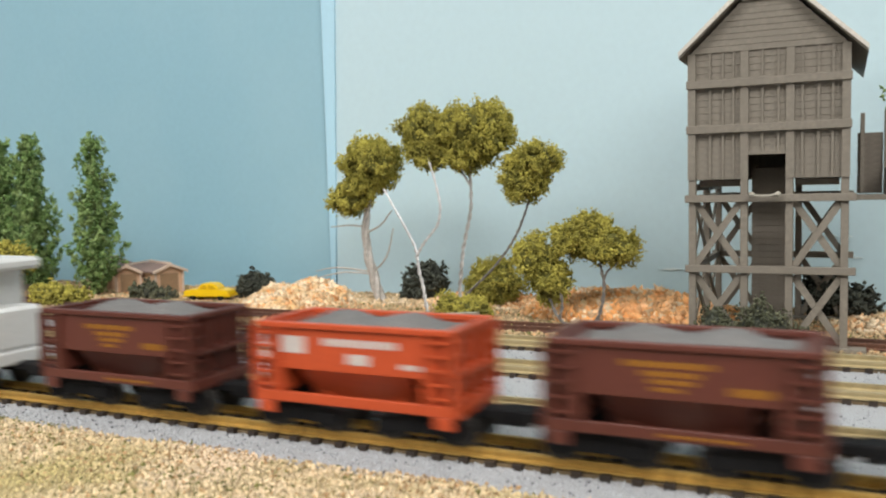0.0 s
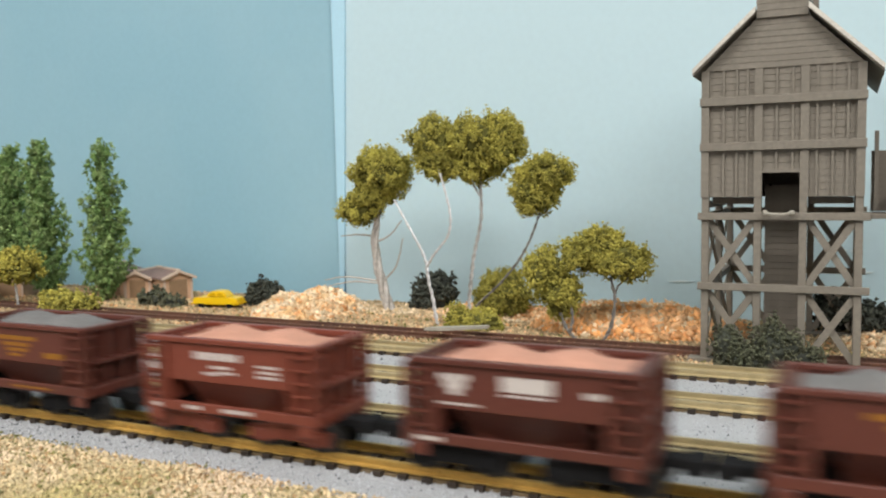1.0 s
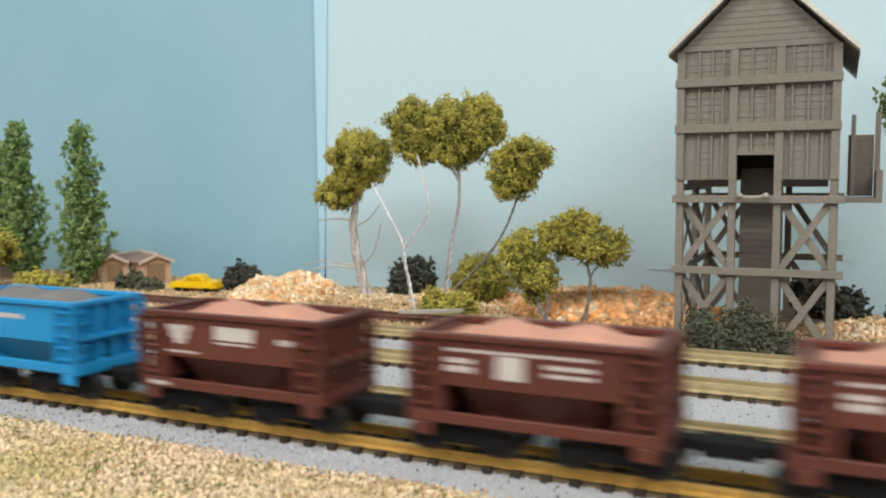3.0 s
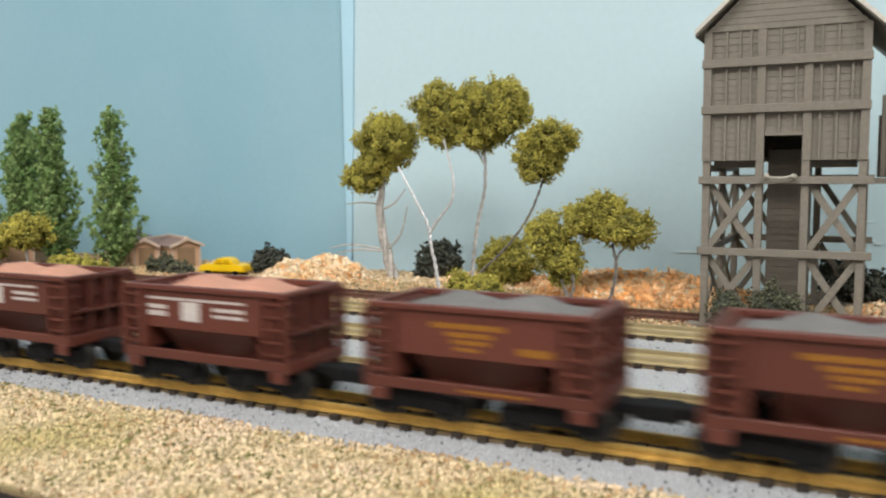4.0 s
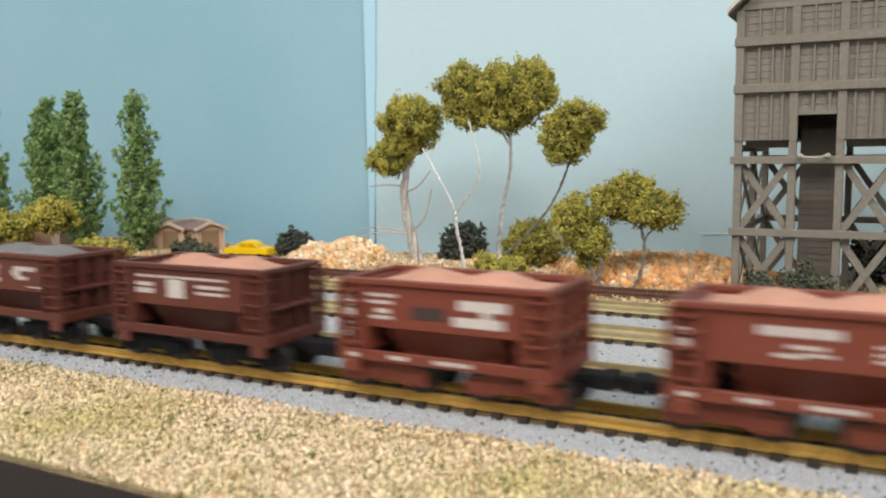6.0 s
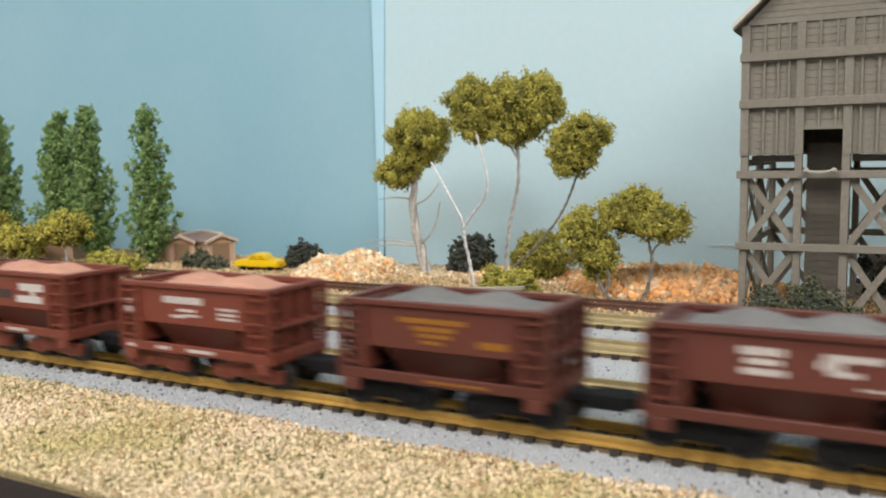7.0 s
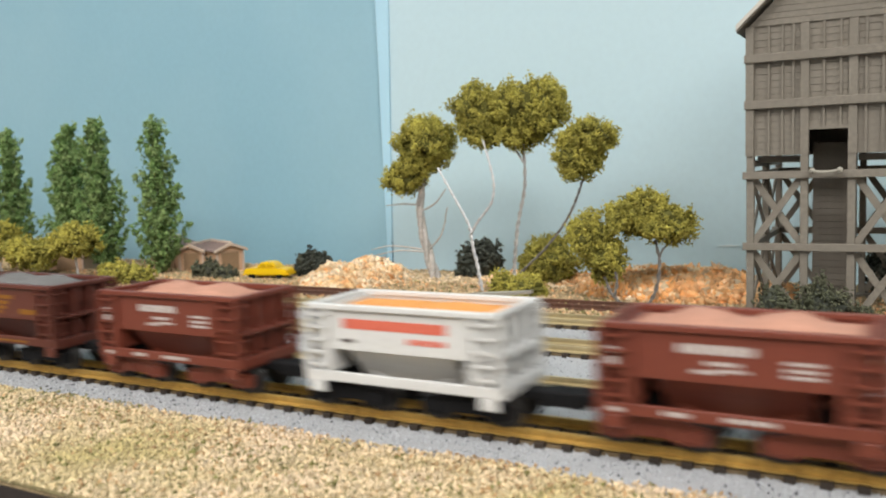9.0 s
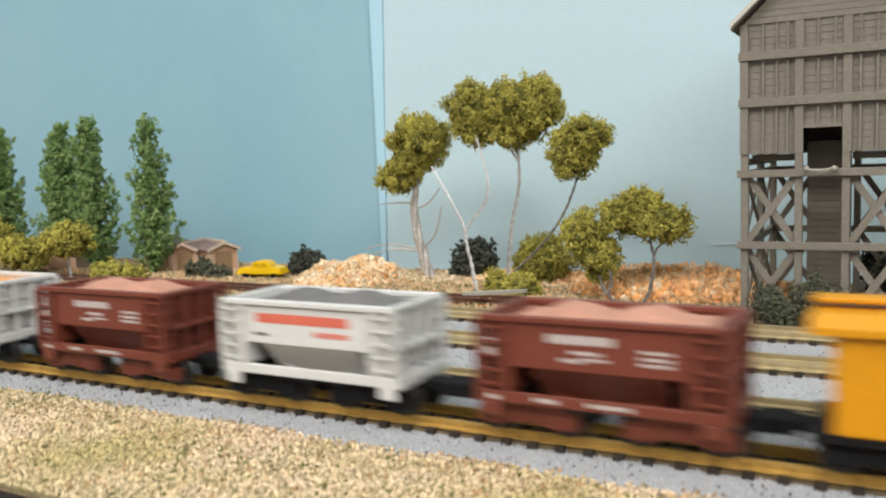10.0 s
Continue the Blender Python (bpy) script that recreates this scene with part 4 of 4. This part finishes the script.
tree("tall twisted wire tree with a broad olive crown", (-0.1178, 0.2541, 0.0),
     [([(-0.1178, 0.2541, 0.0), (-0.1172, 0.2541, 0.0083), (-0.1157, 0.2541, 0.0203), (-0.1129, 0.2541, 0.0333), (-0.1131, 0.2541, 0.049)], 0.00104, 0.00073), ([(-0.1131, 0.2541, 0.0406), (-0.117, 0.2541, 0.0469), (-0.1185, 0.2541, 0.051)], 0.00062, 0.00042)],
     [((-0.1084, 0.2541, 0.0580), (0.0112, 0.0109, 0.0106)), ((-0.1177, 0.2541, 0.0568), (0.0058, 0.0078, 0.0094)), ((-0.1149, 0.2541, 0.0500), (0.0073, 0.0078, 0.0052))], M_OLIVE, G, 31, M_TRUNK_GREY)
tree("leaning wire tree with a ragged dark olive crown", (-0.117, 0.2475, 0.0),
     [([(-0.117, 0.2475, 0.0), (-0.1113, 0.2475, 0.0063), (-0.1037, 0.2475, 0.0133), (-0.0971, 0.2475, 0.0212), (-0.0931, 0.2475, 0.0285), (-0.09, 0.2475, 0.0368)], 0.00083, 0.00052)],
     [((-0.088, 0.2486, 0.0482), (0.0075, 0.0083, 0.0054)), ((-0.0921, 0.2486, 0.041), (0.0079, 0.0083, 0.0062)), ((-0.0942, 0.2486, 0.0467), (0.0052, 0.0062, 0.0036))], M_OLIVE, G, 41, M_TRUNK_DARK, lump=0.26)
tree("low olive tree with a dense oblong crown", (-0.0742, 0.2312, 0.0),
     [([(-0.0742, 0.2312, 0.0), (-0.0775, 0.2317, 0.0035), (-0.0805, 0.2327, 0.0101)], 0.00091, 0.00061), ([(-0.076, 0.2312, 0.0022), (-0.0754, 0.2317, 0.0061), (-0.0767, 0.2327, 0.0111)], 0.00071, 0.00051)],
     [((-0.0843, 0.2347, 0.0190), (0.0064, 0.0080, 0.0072)), ((-0.0796, 0.2347, 0.0122), (0.0060, 0.0070, 0.0068))], M_OLIVE, G, 51, M_TRUNK_DARK)
tree("small olive tree with a spreading flat crown", (-0.0665, 0.2322, 0.0),
     [([(-0.0665, 0.2322, 0.0), (-0.0645, 0.2327, 0.0045), (-0.0638, 0.2337, 0.0116), (-0.0655, 0.2357, 0.0177)], 0.00091, 0.00061), ([(-0.064, 0.2337, 0.0121), (-0.0632, 0.2347, 0.0151), (-0.0605, 0.2357, 0.0177)], 0.0005, 0.0004)],
     [((-0.0732, 0.2377, 0.0244), (0.0070, 0.0085, 0.0058)), ((-0.0622, 0.2377, 0.0220), (0.0080, 0.0085, 0.0054)), ((-0.0680, 0.2377, 0.0272), (0.0058, 0.0060, 0.0050))], M_OLIVE, G, 61, M_TRUNK_DARK)
bush("rounded olive bush by the wire trees", (-0.1076, 0.2602, 0), [((0.0, 0.0, 0.0073), (0.0099, 0.0089, 0.0099))], M_OLIVE, G, 71, M_OLIVE_SHADE)
bush("low olive bush by the siding", (-0.1071, 0.2362, 0), [((0.001, 0.0, 0.0023), (0.0082, 0.0051, 0.0041)), ((-0.0067, 0.0, 0.0031), (0.0039, 0.0041, 0.0041))], M_OLIVE, G, 72, M_OLIVE_SHADE)
bush("dark bush beside the backdrop", (-0.1379, 0.2676, 0), [((0.0000, 0.0, 0.0048), (0.0086, 0.0080, 0.0068)), ((0.0030, 0.0, 0.0085), (0.0062, 0.0060, 0.0051))], M_DARKBUSH, 0.0011, 73, M_DARKBUSH)
bush("dark bush next to the yellow car", (-0.2043, 0.2591, 0), [((0.0, 0.0, 0.0034), (0.0088, 0.0064, 0.0045)), ((-0.0016, 0.0, 0.0056), (0.0052, 0.0054, 0.0039))], M_DARKBUSH, 0.001, 74, M_DARKBUSH)
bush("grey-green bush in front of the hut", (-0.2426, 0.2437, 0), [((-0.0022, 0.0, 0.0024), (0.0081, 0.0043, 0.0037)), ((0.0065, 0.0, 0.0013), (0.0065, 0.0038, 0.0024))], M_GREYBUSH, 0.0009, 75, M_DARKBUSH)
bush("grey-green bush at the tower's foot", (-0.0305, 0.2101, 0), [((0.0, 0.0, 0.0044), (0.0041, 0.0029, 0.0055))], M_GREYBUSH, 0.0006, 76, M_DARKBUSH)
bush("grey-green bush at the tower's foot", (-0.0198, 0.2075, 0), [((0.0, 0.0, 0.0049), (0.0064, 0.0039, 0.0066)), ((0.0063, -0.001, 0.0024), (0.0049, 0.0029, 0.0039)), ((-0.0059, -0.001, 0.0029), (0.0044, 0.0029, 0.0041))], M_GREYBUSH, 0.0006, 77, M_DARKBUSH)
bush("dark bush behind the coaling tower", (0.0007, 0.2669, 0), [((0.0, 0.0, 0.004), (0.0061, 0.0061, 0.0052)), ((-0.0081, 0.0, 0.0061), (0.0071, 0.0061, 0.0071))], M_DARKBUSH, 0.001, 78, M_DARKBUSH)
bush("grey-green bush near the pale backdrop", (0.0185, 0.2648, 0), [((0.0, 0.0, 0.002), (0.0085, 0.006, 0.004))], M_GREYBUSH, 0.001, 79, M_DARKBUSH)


def poplar(x, y, height, width, seed):
    """A narrow tree: rising twigs, each a row of leaf tufts, with gaps that show the dark inside."""
    ob = tagged(new("poplar_tree"), "tall narrow dark green model poplar", "tree", "row of poplars")
    ob.location = (x, y, 0)
    g = np.random.default_rng(seed)
    stems = [([(0, 0, 0), (0.0003, 0, height * 0.5), (0, 0, height * 0.95)], 0.0012, 0.0003)]
    pts = []
    n_twigs = 190
    for i in range(n_twigs):
        f = 0.05 + 0.94 * ((i + g.uniform()) / n_twigs) ** 1.05
        z = height * f
        reach = 0.92 * width * (1.015 - f) ** 0.52 * min(1, 0.60 + f / 0.45) * g.uniform(0.45, 1.12)
        a = g.uniform(0, 2 * math.pi)
        lift = 1.0 * reach
        for u in np.arange(0.30, 1.05, 0.0019 / max(reach, 0.0022)):
            mid = np.array((math.cos(a) * reach * u, math.sin(a) * reach * u, z - 0.3 * lift + lift * u * u)) + g.normal(0, 0.0005, 3)
            n = 17
            pts.append(mid + g.normal(size=(n, 3)) * np.array((0.00062, 0.00062, 0.00080)))
        if i % 7 == 0:
            stems.append(([(0, 0, z - 0.5 * lift), (math.cos(a) * reach * 0.5, math.sin(a) * reach * 0.5, z - 0.15 * lift), (math.cos(a) * reach * 0.9, math.sin(a) * reach * 0.9, z + 0.5 * lift)], 0.0003, 0.0002))
    trunk_part(ob, stems, M_BROWN)
    pts = np.concatenate(pts)
    leaves = new("crown", grains_mesh("crown", pts, g.uniform(0.0004, 0.0009, len(pts)), g, flat=0.6, mats=[M_POPLAR]))
    leaves.parent = ob
    return ob


poplar(-0.2728, 0.2469, 0.0632, 0.0125, 81)
poplar(-0.3062, 0.2451, 0.0655, 0.0135, 82)
poplar(-0.3325, 0.2518, 0.0640, 0.0150, 83)
poplar(-0.3560, 0.2681, 0.0625, 0.0150, 86)
poplar(-0.3940, 0.2642, 0.0655, 0.0149, 84)
poplar(-0.4270, 0.2686, 0.0650, 0.0151, 85)

tree("small tree with a yellow-green crown and pale trunk", (-0.2932, 0.222, 0.0),
     [([(-0.2932, 0.222, 0.0), (-0.2938, 0.222, 0.0054), (-0.2949, 0.222, 0.0114)], 0.00076, 0.00054)],
     [((-0.2949, 0.222, 0.0151), (0.0124, 0.0086, 0.0056)), ((-0.2911, 0.222, 0.0178), (0.0081, 0.0065, 0.0049))], M_YELLOWISH, 0.0009, 91, M_TRUNK)
tree("small tree with a yellow-green crown and pale trunk", (-0.3265, 0.2256, 0.0),
     [([(-0.3265, 0.2256, 0.0), (-0.3268, 0.2256, 0.0088)], 0.00077, 0.00055)],
     [((-0.3276, 0.2256, 0.0099), (0.0142, 0.0088, 0.0066))], M_YELLOWISH, 0.0009, 92, M_TRUNK)
tree("small tree with a yellow-green crown and pale trunk", (-0.3537, 0.2291, 0.0),
     [([(-0.3537, 0.2291, 0.0), (-0.354, 0.2291, 0.0111)], 0.00077, 0.00055)],
     [((-0.3537, 0.2291, 0.0149), (0.01, 0.0089, 0.0077))], M_YELLOWISH, 0.0009, 93, M_TRUNK)
bush("low yellow-green bush beside the sheds", (-0.2641, 0.2198, 0), [((0.0, 0.0, 0.0032), (0.0134, 0.0053, 0.0049))], M_YELLOWISH, 0.0009, 94, M_OLIVE_SHADE)

tree("green tree beyond the coaling tower", (0.0195, 0.2495, 0.0),
     [([(0.0195, 0.2495, 0.0), (0.0191, 0.2495, 0.0297), (0.0195, 0.2495, 0.0555)], 0.00119, 0.00059)],
     [((0.0185, 0.2495, 0.0604), (0.0124, 0.0109, 0.0089))], M_POPLAR, 0.0009, 95, M_BROWN)
bm = bmesh.new()
prism(bm, [(-0.0095, -0.0012), (-0.0040, -0.0020), (0.0030, -0.0012), (0.0095, -0.0006), (0.0085, 0.0008), (0.0010, 0.0012), (-0.0060, 0.0006)], 0, 0.0009, "y")
bmesh.ops.rotate(bm, verts=bm.verts, matrix=Matrix.Rotation(radians(90), 3, "X"))
scrap = tagged(part("plastic_scrap", bm, M_GLUE), "pale translucent plastic scrap lying on the siding", "scrap")
scrap.matrix_basis = pose(-0.1048, 0.2171, 0.0032, 0, 0, 36)


# ---- rock heaps ----
def rock_heap(label, x, y, half, deep, height, n, mats, shares, seed, big=0.0021):
    g = np.random.default_rng(seed)
    ob = tagged(new("rock_heap"), label, "rock heap")
    ob.location = (x, y, 0)
    def top(u, v):
        return height * max(0.0, 1 - (u * u + v * v)) ** 0.8 * (0.85 + 0.35 * noise.noise(Vector((u * 2.3 + seed, v * 2.3, 0))))
    bm = bmesh.new()
    k = 26
    rows = [[bm.verts.new((half * (2 * i / k - 1), deep * (2 * j / k - 1), top(2 * i / k - 1, 2 * j / k - 1) - 0.0002)) for j in range(k + 1)] for i in range(k + 1)]
    for i in range(k):
        for j in range(k):
            bm.faces.new((rows[i][j], rows[i + 1][j], rows[i + 1][j + 1], rows[i][j + 1]))
    part("core", bm, mats[0], ob)
    u, v = g.uniform(-1, 1, n), g.uniform(-1, 1, n)
    keep = u * u + v * v < 1.0
    u, v = u[keep], v[keep]
    s = 0.0004 + big * g.uniform(0, 1, len(u)) ** 3
    z = np.array([top(a, b) for a, b in zip(u, v)])
    rocks = new("rubble", grains_mesh("rubble", np.stack([u * half, v * deep, z], 1), s, g, 0.9, mats, g.choice(len(mats), len(u), p=shares)))
    rocks.parent = ob
    tagged(rocks, kind="stuff")
    return ob


rock_heap("heap of cream-coloured rubble", -0.1770, 0.2500, 0.0190, 0.0230, 0.0078, 9000, [M_ROCK_PALE, M_ROCK, M_ROCK_ORANGE], [0.80, 0.13, 0.07], 5, 0.0014)
rock_heap("long bank of cream and orange rubble", -0.0614, 0.2543, 0.0337, 0.0193, 0.0078, 9500, [M_ROCK_ORANGE, M_ROCK, M_ROCK_PALE], [0.50, 0.30, 0.20], 8, 0.0019)
rock_heap("low bank of cream and orange rubble", -0.1089, 0.2656, 0.0272, 0.0124, 0.0038, 4000, [M_ROCK, M_ROCK_PALE], [0.6, 0.4], 9, 0.0013)
rock_heap("low bank of sandy rubble", 0.0251, 0.2543, 0.0327, 0.0161, 0.0036, 5000, [M_ROCK_PALE, M_ROCK], [0.8, 0.2], 10, 0.001)
rock_heap("low sandy bank below the backdrop", -0.1386, 0.2656, 0.0317, 0.0137, 0.0013, 4000, [M_ROCK_PALE, M_SAND_GRAIN], [0.5, 0.5], 12, 0.0008)


# ---- hut and car ----
def hut(x, y, turn, wide, deep, tall, label):
    """A small shed with a gabled roof, pale barge boards and a sheet painting the porch's shade."""
    h = tagged(new("hut"), label, "hut", "sheds behind the trees")
    h.matrix_basis = pose(x, y, 0, 0, 0, turn)
    rise = wide * 0.20
    bm = bmesh.new()
    prism(bm, [(-wide / 2, 0), (wide / 2, 0), (wide / 2, tall), (0, tall + rise), (-wide / 2, tall)], 0, deep)
    part("wall", bm, M_WALL, h)
    # flat brown sheet stands for the shade in the porch opening
    part("door", boxes((-wide * 0.30, wide * 0.30, -0.0004, -0.0001, 0.0003, tall * 0.92)), M_PORCH_SHADE, h)
    for s in (-1, 1):
        out = wide * 0.60
        drop = rise * 0.20
        bm = bmesh.new()
        prism(bm, [(0, tall + rise + 0.0001), (0, tall + rise + 0.0008), (s * out, tall - drop + 0.0008), (s * out, tall - drop + 0.0001)], -0.0012, deep + 0.0012)
        part("roof", bm, M_HUTROOF, h)
        bm = bmesh.new()
        prism(bm, [(0, tall + rise - 0.0002), (0, tall + rise + 0.0010), (s * out, tall - drop + 0.0009), (s * out, tall - drop - 0.0002)], -0.0018, -0.0012)
        part("barge_board", bm, M_HUTTRIM, h)
        part("corner_trim", boxes((*sorted((s * wide / 2, s * (wide / 2 - 0.0008))), -0.0005, 0.0, 0, tall)), M_HUTTRIM, h)
    part("ridge_cap", boxes((-0.0006, 0.0006, -0.0016, deep + 0.0016, tall + rise + 0.0006, tall + rise + 0.0013)), M_HUTTRIM, h)
    return h


hut(-0.2644, 0.2548, 16, 0.0115, 0.0175, 0.0085, "tan plastic hut with brown gabled roof and pale trim")
hut(-0.2470, 0.2589, 66, 0.0120, 0.0174, 0.0089, "tan plastic hut with brown gabled roof and pale trim")
hut(-0.2835, 0.2583, 24, 0.0132, 0.0154, 0.0099, "tan plastic hut half hidden by the poplars")
hut(-0.3266, 0.2420, 19, 0.0166, 0.0155, 0.0066, "tan plastic hut half hidden by the trees")


def sedan():
    """A rounded sedan of the fifties: body, cabin, glass, bumpers and four wheels."""
    c = tagged(new("car"), "bright yellow rounded model sedan parked on the sand", "car")
    c.matrix_basis = pose(-0.2160, 0.2468, 0.0002, 0, 0, 14)
    bm = bmesh.new()
    outline = [(-0.0118, 0.0016), (-0.0122, 0.0028), (-0.0118, 0.0040), (-0.0100, 0.0045), (-0.0040, 0.0047), (0.0060, 0.0047), (0.0108, 0.0042), (0.0118, 0.0036), (0.0120, 0.0024), (0.0116, 0.0014)]
    prism(bm, outline, -0.0042, 0.0042)
    bmesh.ops.bevel(bm, geom=list(bm.edges), offset=0.0005, segments=2, affect="EDGES")
    part("body", bm, M_TAXI, c)
    bm = bmesh.new()
    prism(bm, [(-0.0052, 0.0045), (-0.0034, 0.0066), (-0.0018, 0.0071), (0.0030, 0.0071), (0.0046, 0.0066), (0.0066, 0.0045)], -0.0036, 0.0036)
    bmesh.ops.bevel(bm, geom=list(bm.edges), offset=0.0005, segments=2, affect="EDGES")
    cabin = part("cabin", bm, M_TAXI, c)
    for y in (-0.0037, 0.0035):
        for pts in ([(-0.0036, 0.0049), (-0.0026, 0.0063), (0.0003, 0.0064), (0.0003, 0.0049)], [(0.0010, 0.0049), (0.0010, 0.0064), (0.0036, 0.0063), (0.0050, 0.0049)]):
            bm = bmesh.new()
            prism(bm, pts, y, y + 0.0002)
            part("window", bm, M_TAXI_PANE, cabin, "moulded yellow window")
    for x in (-0.0075, 0.0075):
        for y in (-0.0040, 0.0031):
            bm = bmesh.new()
            disc(bm, 0, 0, 0.0009, 0, 0.0015, 14)
            w = part("wheel", bm, M_BLACK, c)
            w.location = (x, y, 0.0015)
    for x in (-0.0126, 0.0118):
        part("bumper", boxes((x, x + 0.0008, -0.0040, 0.0040, 0.0016, 0.0024), bevel=0.0001), M_TAXI, c)
    return c


fit_size(sedan(), 0.745, 0.880, 0.900)

# ---- ties, piece by piece ----
for track in TRACKS[:4]:
    lay_ties(track, -0.40, 108)
lay_ties(TRACKS[4], -0.42, 106, M_RUST)

# ---- enlarge to metres ----
for mesh in list(bpy.data.meshes):
    mesh.transform(Matrix.Scale(SIZE, 4))
for ob in scene.objects:
    if ob.type != "CAMERA":
        ob.location = ob.location * SIZE
for lamp in bpy.data.lights:
    lamp.size, lamp.size_y = lamp.size * SIZE, lamp.size_y * SIZE

# ---- the train's run ----
RUN = [(0.0, -0.1624), (1.0, -0.2821), (2.0, -0.4013), (2.5, -0.4585), (4.5, -0.6718), (6.5, -0.8704), (7.5, -0.9671), (8.0, -1.0146), (9.0, -1.1158), (10.0, -1.2263)]


def motions():
    for ob, back in zip(TRAIN, PLACES):
        walk(ob, [(t, pose((s + back) * SIZE, TRACK_Y[0] * SIZE, RAIL_TOP * SIZE)) for t, s in RUN])


motions()
